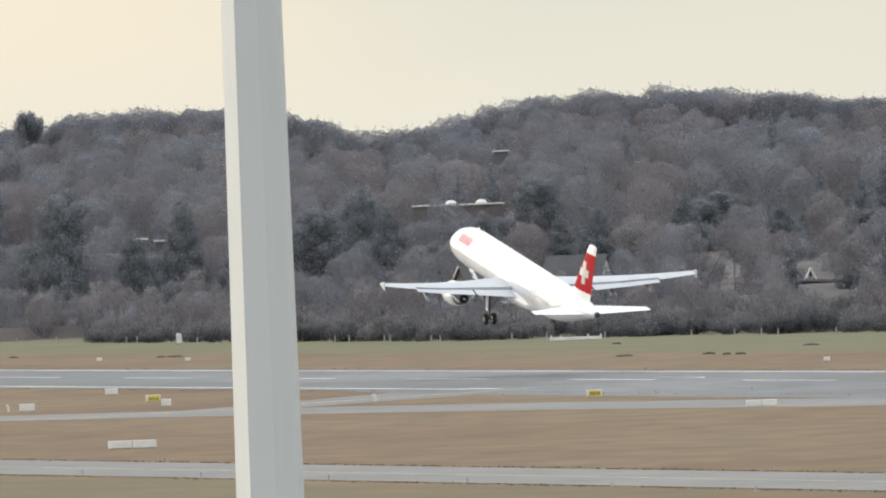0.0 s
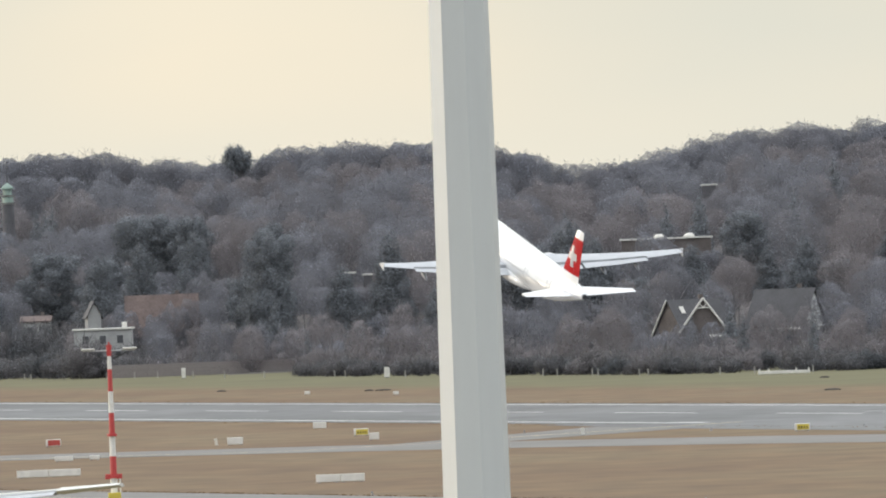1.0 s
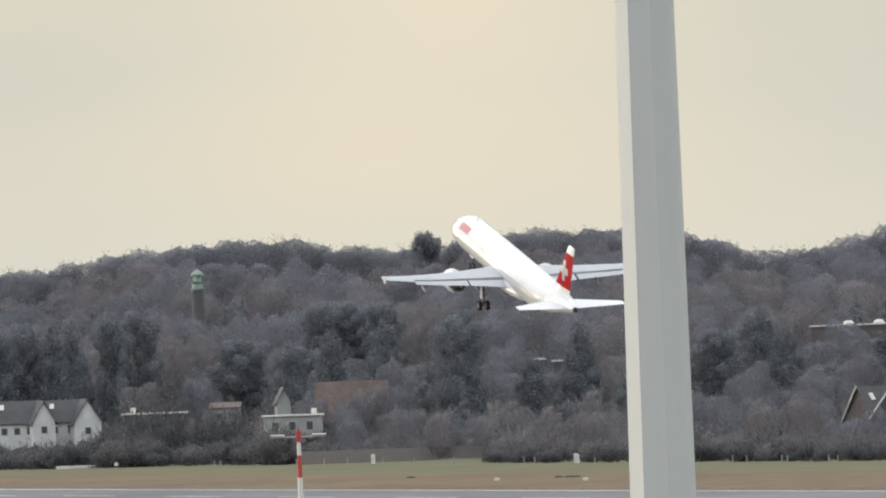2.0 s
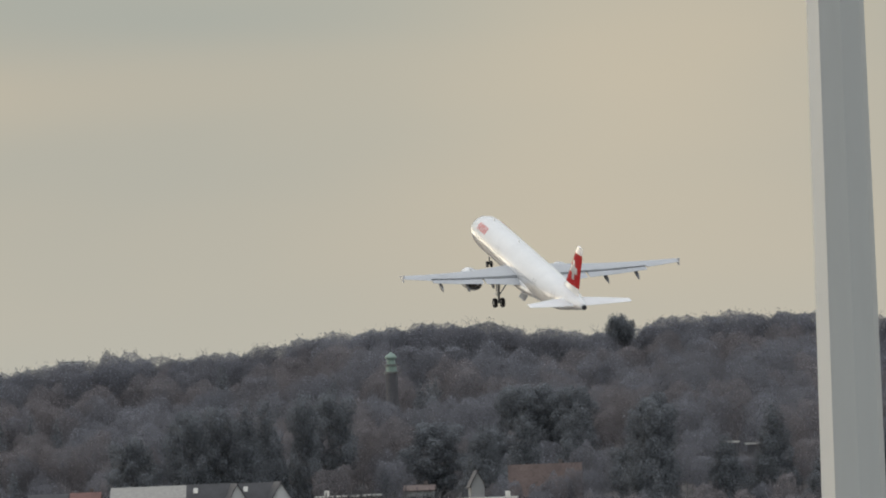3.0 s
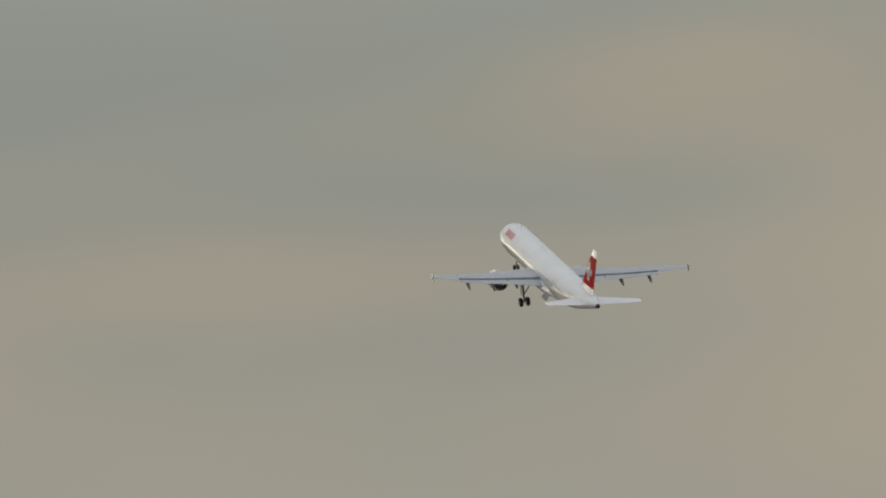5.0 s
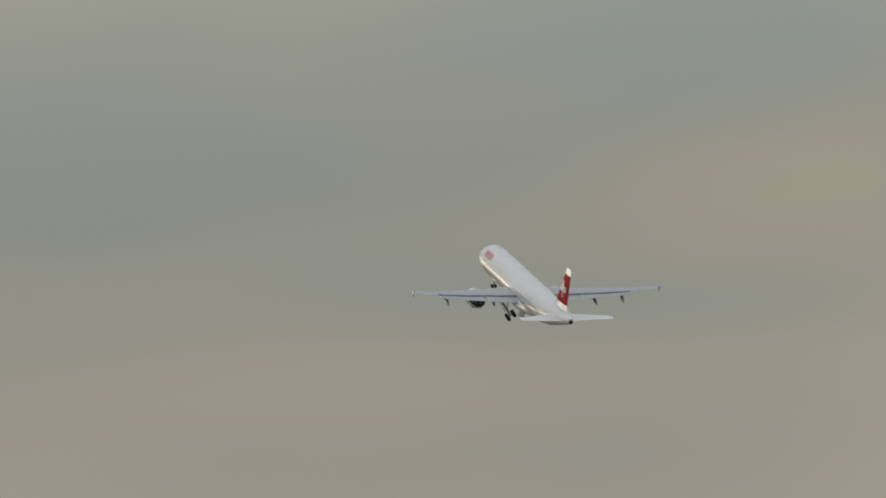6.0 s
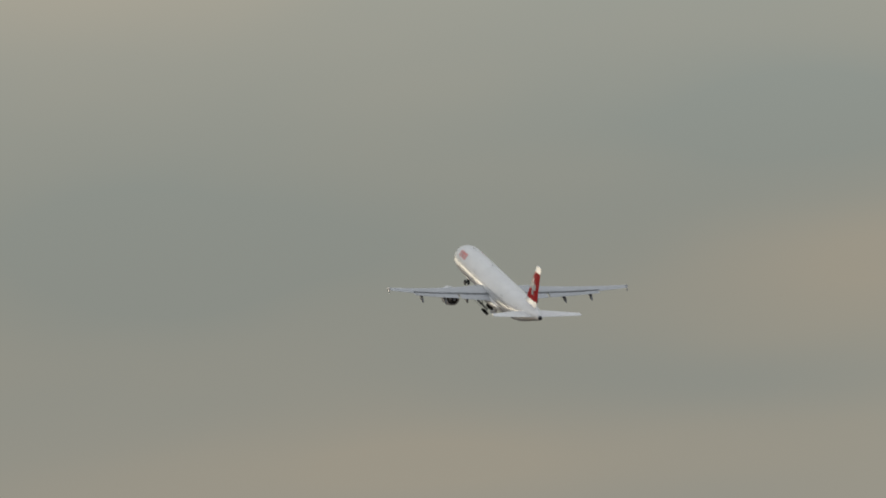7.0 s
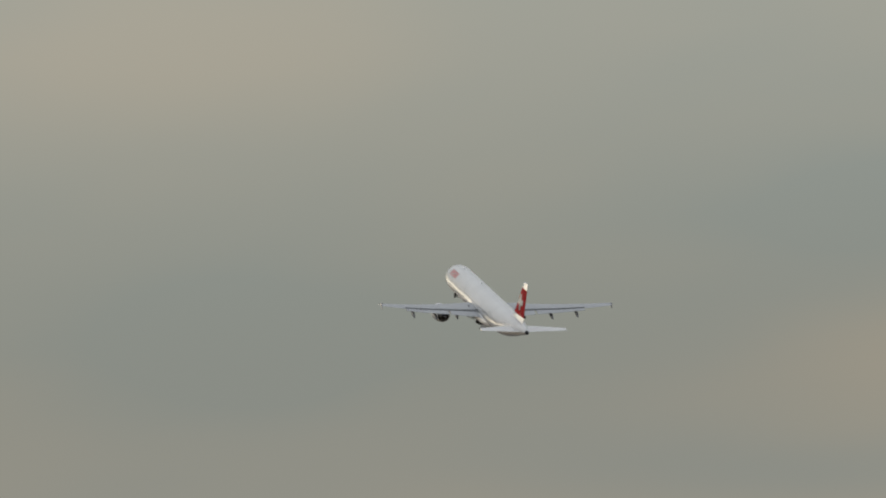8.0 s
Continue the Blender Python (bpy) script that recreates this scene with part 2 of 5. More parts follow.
def thin(m, share=0.2, gaps=0.0):
    """Twigs and needles pass part of the light on, as round stems do; gaps: the share of open air between them."""
    nt = m.node_tree
    b = nt.nodes["Principled BSDF"]
    tr, mx = nt.nodes.new("ShaderNodeBsdfTranslucent"), nt.nodes.new("ShaderNodeMixShader")
    nt.links.new(b.inputs["Base Color"].links[0].from_socket, tr.inputs["Color"])
    mx.inputs["Fac"].default_value = share
    nt.links.new(b.outputs[0], mx.inputs[1])
    nt.links.new(tr.outputs[0], mx.inputs[2])
    geo, vm, nz = nt.nodes.new("ShaderNodeNewGeometry"), nt.nodes.new("ShaderNodeMix"), nt.nodes.new("ShaderNodeVectorMath")
    vm.data_type = "VECTOR"
    vm.inputs["Factor"].default_value = 0.88
    nt.links.new(geo.outputs["Normal"], vm.inputs[4])
    vm.inputs[5].default_value = (0.0, -0.45, 0.9)
    nz.operation = "NORMALIZE"
    nt.links.new(vm.outputs[1], nz.inputs[0])
    nt.links.new(nz.outputs[0], b.inputs["Normal"])
    out = mx.outputs[0]
    if gaps:
        no, mr, clear, air = nt.nodes.new("ShaderNodeTexNoise"), nt.nodes.new("ShaderNodeMapRange"), nt.nodes.new("ShaderNodeBsdfTransparent"), nt.nodes.new("ShaderNodeMixShader")
        no.inputs["Scale"].default_value, no.inputs["Detail"].default_value = 2.2, 2.0
        nt.links.new(nt.nodes.new("ShaderNodeTexCoord").outputs["Object"], no.inputs["Vector"])
        mr.inputs["From Min"].default_value, mr.inputs["From Max"].default_value = 0.35, 0.65
        mr.inputs["To Min"].default_value, mr.inputs["To Max"].default_value = max(gaps - 0.3, 0.0), min(gaps + 0.3, 1.0)
        nt.links.new(no.outputs["Fac"], mr.inputs["Value"])
        nt.links.new(mr.outputs[0], air.inputs["Fac"])
        nt.links.new(out, air.inputs[1])
        nt.links.new(clear.outputs[0], air.inputs[2])
        out = air.outputs[0]
    nt.links.new(out, nt.nodes["Material Output"].inputs["Surface"])
    b.inputs["Specular IOR Level"].default_value = 0.1


for key, gaps in (("twig", 0.64), ("russet", 0.64), ("needle", 0.5), ("shrub", 0.42), ("tuft", 0.0)):
    thin(M[key], 0.4, gaps)
M["red"].node_tree.nodes["Principled BSDF"].inputs["Specular IOR Level"].default_value = 0.06
M["grass"] = ground_material()
M["forest_floor"] = mat("forest_floor_litter", (0.085, 0.076, 0.074), 0.95, scale=0.03, vary=0.3, fine=10)


# ---- mesh helpers ----
def mesh_of(name, verts, faces, material, smooth=False, mats=None):
    me = bpy.data.meshes.new(name)
    me.from_pydata([tuple(v) for v in verts], [], [tuple(f) for f in faces])
    for m in (material if isinstance(material, (list, tuple)) else [material]):
        me.materials.append(m)
    if mats is not None:
        me.polygons.foreach_set("material_index", mats)
    if smooth:
        me.polygons.foreach_set("use_smooth", [True] * len(me.polygons))
    me.update()
    return me


def tri_mesh(name, verts, tris, material, mats=None):
    """Large triangle soups from arrays."""
    me = bpy.data.meshes.new(name)
    n, k = len(verts), len(tris)
    me.vertices.add(n)
    me.vertices.foreach_set("co", np.asarray(verts, np.float32).ravel())
    me.loops.add(3 * k)
    me.loops.foreach_set("vertex_index", np.asarray(tris, np.int32).ravel())
    me.polygons.add(k)
    me.polygons.foreach_set("loop_start", np.arange(0, 3 * k, 3, dtype=np.int32))
    for m in (material if isinstance(material, (list, tuple)) else [material]):
        me.materials.append(m)
    if mats is not None:
        me.polygons.foreach_set("material_index", np.asarray(mats, np.int32))
    me.polygons.foreach_set("use_smooth", np.ones(k, bool))
    me.update(calc_edges=True)
    return me


def thing(name, m, label, category, group="", kind=""):
    ob = new(name)
    ob.matrix_world = m
    ob.empty_display_size = 0.3
    return tagged(ob, label, category, group, kind)


def part(name, bm, material, parent, label="", m=None, smooth=False):
    """Link a bmesh (or a finished mesh) as one mesh under a thing or part."""
    if isinstance(bm, bmesh.types.BMesh):
        me = bpy.data.meshes.new(name)
        bmesh.ops.recalc_face_normals(bm, faces=bm.faces)
        bm.to_mesh(me)
        bm.free()
        for k in (material if isinstance(material, (list, tuple)) else [material]):
            me.materials.append(k)
        if smooth:
            me.polygons.foreach_set("use_smooth", [True] * len(me.polygons))
    else:
        me = bm
    ob = new(name, me)
    ob.parent = parent
    if m is not None:
        ob.matrix_basis = m
    if label:
        ob["label"] = label
    return ob


def box(sx, sy, sz, at=(0, 0, 0), bevel=0.0, bm=None, turn=None):
    """A box whose base centre is at `at`, with bevelled edges."""
    bm = bm or bmesh.new()
    r = bmesh.ops.create_cube(bm, size=1.0)
    vs = r["verts"]
    for v in vs:
        v.co = Vector((v.co.x * sx, v.co.y * sy, (v.co.z + 0.5) * sz))
    if bevel:
        es = list({e for v in vs for e in v.link_edges})
        out = bmesh.ops.bevel(bm, geom=es, offset=bevel, segments=1, affect="EDGES")
        vs = list({v for f in out["faces"] for v in f.verts} | {v for v in vs if v.is_valid})
    for v in vs:
        co = v.co if turn is None else turn @ v.co
        v.co = co + Vector(at)
    return bm


def tube(p0, p1, r0, r1, n=10, bm=None, caps=True):
    bm = bm or bmesh.new()
    p0, p1 = Vector(p0), Vector(p1)
    q = (p1 - p0).to_track_quat("Z", "Y")
    rings = []
    for p, r in ((p0, r0), (p1, r1)):
        rings.append([bm.verts.new(p + q @ Vector((r * math.cos(2 * math.pi * i / n), r * math.sin(2 * math.pi * i / n), 0))) for i in range(n)])
    for i in range(n):
        bm.faces.new((rings[0][i], rings[0][(i + 1) % n], rings[1][(i + 1) % n], rings[1][i]))
    if caps:
        bm.faces.new(rings[0][::-1])
        bm.faces.new(rings[1])
    return bm


def loft(rings, bm=None, closed=True):
    """Skin rings of equal length; closed caps both ends."""
    bm = bm or bmesh.new()
    vs = [[bm.verts.new(p) for p in ring] for ring in rings]
    n = len(vs[0])
    for a, b in zip(vs, vs[1:]):
        for i in range(n):
            bm.faces.new((a[i], a[(i + 1) % n], b[(i + 1) % n], b[i]))
    if closed:
        bm.faces.new(vs[0][::-1])
        bm.faces.new(vs[-1])
    return bm


def strip(name, pts, widths, z, thick, material, label, parent=None):
    """A slab along a polyline on flat ground."""
    pts = [Vector((*p, 0)) for p in pts]
    bm = bmesh.new()
    rows = []
    for i, p in enumerate(pts):
        d = (pts[min(i + 1, len(pts) - 1)] - pts[max(i - 1, 0)]).normalized()
        n = Vector((d.y, -d.x, 0))
        w = widths[i] if isinstance(widths, (list, tuple)) else widths
        rows.append([bm.verts.new(q) for q in (p - n * w / 2 + Vector((0, 0, z)), p + n * w / 2 + Vector((0, 0, z)),
                                               p + n * w / 2 + Vector((0, 0, z - thick)), p - n * w / 2 + Vector((0, 0, z - thick)))])
    for a, b in zip(rows, rows[1:]):
        for i in range(4):
            bm.faces.new((a[i], a[(i + 1) % 4], b[(i + 1) % 4], b[i]))
    bm.faces.new(rows[0][::-1])
    bm.faces.new(rows[-1])
    ob = part(name, bm, material, parent, label)
    if parent is None:
        tagged(ob, label, "marking" if "line" in name else "pavement", kind="structure")
    return ob


# ---- terrain ----
FENCE_X = [-400, -260, -160, -100, -67, 0, 60, 200]
FENCE_Y = [2440, 2400, 2330, 2210, 2105, 1868, 1755, 1560]
RIDGE_Y = 2750.0
RIDGE = [(-420, 33), (-221, 34.9), (-201, 32.5), (-181, 35.6), (-162, 34.9), (-137, 38.4), (-121, 39.4), (-109, 39.3), (-97, 37.9), (-85, 37.5),
         (-62, 39.9), (-45, 39.3), (-28.5, 37.2), (-14, 33.6), (-1, 34.0), (12.6, 38.4), (31, 40.0), (55, 39.3), (82, 36.3), (130, 36), (400, 35)]


def fence_y(x):
    return float(np.interp(x, FENCE_X, FENCE_Y))


def ridge_z(x):
    return float(np.interp(x, [p[0] for p in RIDGE], [p[1] for p in RIDGE]))


def land(x, y):
    """Height of the ground: a flat airfield, then a wooded slope."""
    y0 = fence_y(x) + 90
    t = min(max((y - y0) / (RIDGE_Y - y0), 0.0), 1.0)
    t = t * t * (3 - 2 * t) * 0.45 + t * 0.55
    h = (ridge_z(x) - 16.6) * t
    if y > RIDGE_Y + 260:
        h -= (y - RIDGE_Y - 260) * 0.012
    return h


def make_ground():
    xs = sorted(set([-5000, -3000, -1500, -900, -600] + list(range(-450, 300, 12)) + [300, 450, 600, 900, 1500, 3000, 5000]))
    ys = [-3000, -1000, -300, 0, 300, 600, 900, 1200, 1500, 1700] + list(range(1780, 2880, 22)) + [2900, 3000, 3200, 3600, 4200, 5000]
    verts = [(x, y, land(x, y)) for y in ys for x in xs]
    w = len(xs)
    faces, mi = [], []
    for j in range(len(ys) - 1):
        for i in range(w - 1):
            faces.append((j * w + i, j * w + i + 1, (j + 1) * w + i + 1, (j + 1) * w + i))
            mi.append(1 if ys[j] > fence_y((xs[i] + xs[i + 1]) / 2) + 70 else 0)
    ob = new("ground", mesh_of("ground", verts, faces, [M["grass"], M["forest_floor"]], mats=mi))
    tagged(ob, "dry brown and olive airfield grass rising to a wooded slope", "ground", kind="structure")


make_ground()


def along(d, s):
    """Point at d metres across and s metres along the runway's axes."""
    return (0.9632 * d - 0.2689 * s, 0.2689 * d + 0.9632 * s)


strip("runway", [along(387, -1500), along(387, 3000)], 50, 0.03, 0.25, M["asphalt"], "wide worn grey asphalt runway")
strip("taxiway", [(220, 257), (25.9, 837.5), (-32.6, 1012), (-360, 1990)], 17.5, 0.025, 0.2, M["concrete"], "pale concrete taxiway beside brown grass")
strip("taxiway", [(147.0, 965), (78.6, 1090), (36.4, 1168), (17.7, 1202), (-1.0, 1232), (-19.7, 1254), (-41.4, 1274), (-88.6, 1305), (-157.7, 1342)],
      [24, 24, 23, 23, 26, 28, 28, 28, 28], 0.025, 0.2, M["concrete"], "pale crossing taxiway near the runway")
strip("taxiway", [(-26.6, 1250), (-14, 1290), (-3, 1324), (7, 1352), (14, 1385)], [10, 14, 18, 24, 26], 0.021, 0.19, M["concrete"], "short taxiway link to the runway")
strip("runway_shoulder", [along(359.0, 500), along(358.5, 1180), along(359.0, 1270), along(361.0, 1330)], [6, 8, 7, 3], 0.027, 0.2, M["asphalt"], "worn asphalt shoulder beside the runway")
for d, first in ((365.9, 1305), (408.1, -1200)):
    strip("edge_line", [along(d, first), along(d, 2600)], 0.9, 0.04, 0.005, M["line"], "worn white runway edge line")
for i in range(-14, 40):
    s = 1392 + i * 60
    if -900 < s < 2400:
        strip("centre_line", [along(388.5, s - 15), along(388.5, s + 15)], 0.6, 0.04, 0.005, M["line"], "worn white runway centre line")
strip("lead_line", [(-150, 1340), (-60, 1280), (-34.5, 1258), (-20, 1277), (-13, 1297), (-2, 1322), (8, 1345)], 0.6, 0.036, 0.005, M["yellow"], "faded yellow taxi lead line")
strip("edge_line", [(1.6, 1358.5), (4.6, 1349.0)], 1.3, 0.043, 0.005, M["line"], "short white bar marking")
strip("lead_line", [(20.5, 1392), (23.4, 1385), (24.8, 1381), (25.0, 1377), (24.0, 1373), (22, 1371)], 0.5, 0.043, 0.005, M["line"], "small hooked white marking")
strip("lead_line", [(220, 257), (25.9, 837.5), (-32.6, 1012), (-360, 1990)], 0.22, 0.031, 0.005, M["yellow"], "faded pale taxiway centre line")


# ---- the airliner ----
S0 = 22.0        # the origin lies this far behind the nose


def ring(s, ry, rz, zc, n=32):
    return [(S0 - s, ry * math.sin(2 * math.pi * i / n), zc + rz * math.cos(2 * math.pi * i / n)) for i in range(n)]


HULL = [(0.0, 0.04, 0.04, -0.55), (0.12, 0.36, 0.34, -0.54), (0.45, 0.74, 0.68, -0.50), (1.0, 1.08, 1.02, -0.38), (1.8, 1.40, 1.38, -0.24),
        (2.8, 1.67, 1.71, -0.11), (4.2, 1.89, 1.96, -0.02), (6.0, 1.975, 2.07, 0.0), (14.0, 1.975, 2.07, 0.0), (22.0, 1.975, 2.07, 0.0), (30.5, 1.975, 2.07, 0.0),
        (33.0, 1.92, 1.98, 0.09), (35.5, 1.75, 1.76, 0.29), (38.0, 1.47, 1.43, 0.56), (40.5, 1.08, 1.04, 0.84), (42.5, 0.72, 0.70, 1.02), (44.0, 0.42, 0.42, 1.13), (44.4, 0.33, 0.34, 1.14)]


def hull_point(s, a, out=0.0):
    """A point on the hull: s metres behind the nose, a degrees from the top towards the left side."""
    k = [np.interp(s, [h[0] for h in HULL], [h[i] for h in HULL]) for i in (1, 2, 3)]
    return (S0 - s, (k[0] + out) * math.sin(radians(a)), k[2] + (k[1] + out) * math.cos(radians(a)))


def patch(s0, s1, a0, a1, out=0.012, n=3, m=2):
    """A thin curved panel lying on the hull."""
    bm = bmesh.new()
    grid = [[[bm.verts.new(hull_point(s0 + (s1 - s0) * i / m, a0 + (a1 - a0) * j / n, o)) for j in range(n + 1)] for i in range(m + 1)] for o in (out, -0.03)]
    for i in range(m):
        for j in range(n):
            bm.faces.new((grid[0][i][j], grid[0][i + 1][j], grid[0][i + 1][j + 1], grid[0][i][j + 1]))
    for i in range(m):
        for j in (0, n):
            bm.faces.new((grid[0][i][j], grid[0][i + 1][j], grid[1][i + 1][j], grid[1][i][j]))
    for j in range(n):
        for i in (0, m):
            bm.faces.new((grid[0][i][j], grid[0][i][j + 1], grid[1][i][j + 1], grid[1][i][j]))
    return bm


def foil(x_le, chord, y, z, thick, twist=0.0, n=7, upto=1.0, upright=False):
    """An aerofoil ring at span y, from its leading edge backwards."""
    up, lo = [], []
    for i in range(n + 1):
        f = (i / n) ** 1.6 * upto
        t = thick * chord * (1.45 * math.sqrt(max(f, 0.0)) - 0.63 * f - 1.76 * f * f + 1.42 * f ** 3 - 0.48 * f ** 4) * 1.05 + 0.012
        dx, dz = -f * chord, -f * chord * math.sin(radians(twist))
        up.append((dx, dz + t))
        lo.append((dx, dz - t * 0.75))
    pts = up + lo[::-1]
    if upright:
        return [(x_le + a, b, z) for a, b in pts]
    return [(x_le + a, y, z + b) for a, b in pts]


def wing_at(y, flex):
    """Leading edge, chord and height of the wing at span y."""
    k = abs(y)
    le = S0 - 17.5 - (k - 1.9) * 0.525
    te = np.interp(k, [0, 1.9, 6.4, 17.05], [S0 - 24.9, S0 - 24.9, S0 - 24.95, S0 - 27.1])
    z = -0.84 + (k - 1.9) * 0.070 + flex * (max(k - 1.9, 0)) ** 2
    return le, le - te, z


def fin_half(x, z):
    """Half thickness of the fin at a point of its side."""
    f = (z - 1.9) / 6.05
    le, te = S0 - (36.7 + 4.9 * f), S0 - (42.1 + 1.55 * f)
    k = min(max((le - x) / (le - te), 0.0), 1.0)
    return 0.10 * (le - te) * (1.45 * math.sqrt(k) - 0.63 * k - 1.76 * k * k + 1.42 * k ** 3 - 0.48 * k ** 4) * 1.05 + 0.012


def wheel_mesh(name, r, w):
    bm = bmesh.new()
    prof = [(0.45 * r, w * 0.38), (0.60 * r, w * 0.5), (0.88 * r, w * 0.5), (r, w * 0.30), (r, -w * 0.30), (0.88 * r, -w * 0.5), (0.60 * r, -w * 0.5), (0.45 * r, -w * 0.38)]
    n = 20
    rows = [[bm.verts.new((a * math.cos(2 * math.pi * i / n), b, a * math.sin(2 * math.pi * i / n))) for i in range(n)] for a, b in prof]
    for a, b in zip(rows, rows[1:]):
        for i in range(n):
            bm.faces.new((a[i], a[(i + 1) % n], b[(i + 1) % n], b[i]))
    for r_, flip in ((rows[0], 1), (rows[-1], -1)):
        f = bm.faces.new(r_[::flip])
        f.material_index = 1
    me = bpy.data.meshes.new(name)
    bmesh.ops.recalc_face_normals(bm, faces=bm.faces)
    bm.to_mesh(me)
    bm.free()
    me.materials.append(M["tyre"])
    me.materials.append(M["steel"])
    return me


MAIN_WHEEL, NOSE_WHEEL = wheel_mesh("main_wheel", 0.58, 0.42), wheel_mesh("nose_wheel", 0.38, 0.23)


def airliner(m, label, livery, flex):
    """A twin-engined narrow-body jet: x forward, y left, z up. Returns it and its moving parts."""
    jet = thing("airliner", m, label, "airplane")
    moving = {}
    hull = part("fuselage", loft([ring(*h) for h in HULL]), M["white"], jet, smooth=True)
    part("tail_exhaust", loft([ring(44.41, 0.30, 0.31, 1.14, 16), ring(44.75, 0.22, 0.24, 1.16, 16), ring(44.70, 0.15, 0.16, 1.16, 16)]), M["dark"], jet, "dark auxiliary exhaust", smooth=True)
    # belly fairing round the wing roots
    fair = [(14.8, 0.5, 0.3, -1.5), (15.9, 1.55, 0.85, -1.42), (17.6, 2.15, 1.12, -1.32), (20.6, 2.28, 1.2, -1.3), (24.6, 2.22, 1.16, -1.3), (27.1, 1.85, 0.95, -1.32), (29.0, 1.0, 0.5, -1.5)]
    part("belly_fairing", loft([ring(*f, 24) for f in fair]), M["white"], jet, smooth=True)
    part("windscreen", patch(1.75, 2.75, -58, 58, 0.012, 10, 2), M["glass"], hull, "dark cockpit windows")
    # cabin doors and windows
    for side in (1, -1):
        for s in (6.2, 14.2, 29.6, 36.4):
            d = part("cabin_door", patch(s, s + 0.82, side * 62, side * 108, 0.010, 4, 1), M["white"], hull)
            for e in (s - 0.04, s + 0.82):
                part("door_seam", patch(e, e + 0.05, side * 62, side * 108, 0.014, 4, 1), M["steel"], d)
        me = None
        for i in range(46):
            s = 7.6 + i * 0.60
            if min(abs(s - q - 0.4) for q in (14.2, 29.6)) < 0.7:
                continue
            if me is None:
                w = part("cabin_window", patch(7.6, 7.82, side * 78, side * 86, 0.006, 1, 1), M["cabin"], hull)
                me = w.data
            else:
                part("cabin_window", me, None, hull, m=Matrix.Translation((-(s - 7.6), 0, 0)))
        if livery:
            # a word in red along the forward roof, as plain bars
            for i, (a, b) in enumerate(((30, 58), (30, 58), (30, 58), (30, 58), (30, 58))):
                part("title_bar", patch(5.6 + i * 0.70, 6.06 + i * 0.70, side * (a + 8), side * (b + 6), 0.012, 4, 1), M["title"], hull, "faded red lettering bar")
    part("antenna", box(0.45, 0.06, 0.42, (S0 - 7.0, 0, 2.05), 0.015), M["white"], hull)
    part("antenna", box(0.40, 0.06, 0.35, (S0 - 17.5, 0, 2.05), 0.015), M["white"], hull)
    # wings
    for side in (1, -1):
        rings = []
        for y in (0.6, 1.9, 4.0, 6.4, 9.0, 11.5, 13.3):
            le, ch, z = wing_at(y, flex)
            rings.append(foil(le, ch, side * y, z, np.interp(y, [0, 6.4, 17], [0.145, 0.118, 0.105]), np.interp(y, [6.4, 13.3], [-2.5, -1.5]), upto=0.76))
        wing = part("wing", loft(rings), M["wing"] if livery else M["white"], jet, "pale grey swept wing with flaps extended" if livery else "white swept wing")
        rings = []
        for y in (13.3, 15.0, 16.6, 17.0):
            le, ch, z = wing_at(y, flex)
            rings.append(foil(le, ch, side * y, z, 0.105 if livery else 0.15, -1.5))
        part("outer_wing", loft(rings), M["wing"] if livery else M["white"], wing)
        # ahead of each flap a dark cove strip, coloured as the gap's shade, then the flaps themselves, drooped
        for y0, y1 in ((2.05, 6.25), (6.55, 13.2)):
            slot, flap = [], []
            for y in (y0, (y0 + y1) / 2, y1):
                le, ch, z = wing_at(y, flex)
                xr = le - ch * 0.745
                zt = z - 0.745 * ch * math.sin(radians(np.interp(y, [6.4, 13.3], [-2.5, -1.5])))
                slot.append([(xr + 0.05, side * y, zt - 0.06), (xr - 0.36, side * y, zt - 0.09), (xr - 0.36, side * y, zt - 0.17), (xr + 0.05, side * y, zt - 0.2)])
                flap.append(foil(xr - 0.27, ch * 0.275 + 0.02, side * y, zt - 0.07, 0.11, 9, n=5))
            part("flap_gap_shade", loft(slot), M["dark"], wing, "dark cove strip, gap shade in its colour, in front of the flap")
            part("flap", loft(flap), M["wing"], wing, "pale grey extended flap")
        for y, ln in ((5.0, 2.0), (8.6, 3.0), (12.1, 2.5)):
            le, ch, z = wing_at(y, flex)
            x0 = le - ch * 0.52
            prof = [(0.0, 0.04, 0.0), (0.25, 0.16, -0.10), (0.55, 0.22, -0.26), (0.8, 0.17, -0.46), (1.0, 0.03, -0.66)]
            part("flap_fairing", loft([[(x0 - f * ln, side * y + r * math.sin(q), z - 0.32 + dz + 1.35 * r * math.cos(q)) for q in [2 * math.pi * i / 10 for i in range(10)]] for f, r, dz in prof]),
                 M["steel"], wing, "canoe-shaped flap track fairing", smooth=True)
        # tip fence, an arrow-shaped plate
        le, ch, z = wing_at(17.0, flex)
        out = [(le + 0.05, z), (le - 0.55, z + 0.18), (le - 1.25, z + 0.42), (le - 1.58, z + 0.42), (le - 1.58, z + 0.08), (le - 1.66, z - 0.40), (le - 1.45, z - 0.40), (le - 0.6, z - 0.16)]
        if livery:
            part("tip_fence", loft([[(a, side * yy, b) for a, b in out] for yy in (16.98, 17.06)]), M["wing"], wing)
        # engine
        ex, ey, ez = S0 - 14.8, side * 5.6, -2.38
        cow = [(0.0, 0.92), (-0.05, 1.02), (-0.35, 1.18), (-1.2, 1.27), (-2.4, 1.18), (-3.3, 0.95), (-3.28, 0.84), (-2.3, 0.80), (-0.4, 0.86), (0.0, 0.92)]
        circ = lambda x, r, n=24: [(ex + x, ey + r * math.sin(2 * math.pi * i / n), ez + r * math.cos(2 * math.pi * i / n)) for i in range(n)]
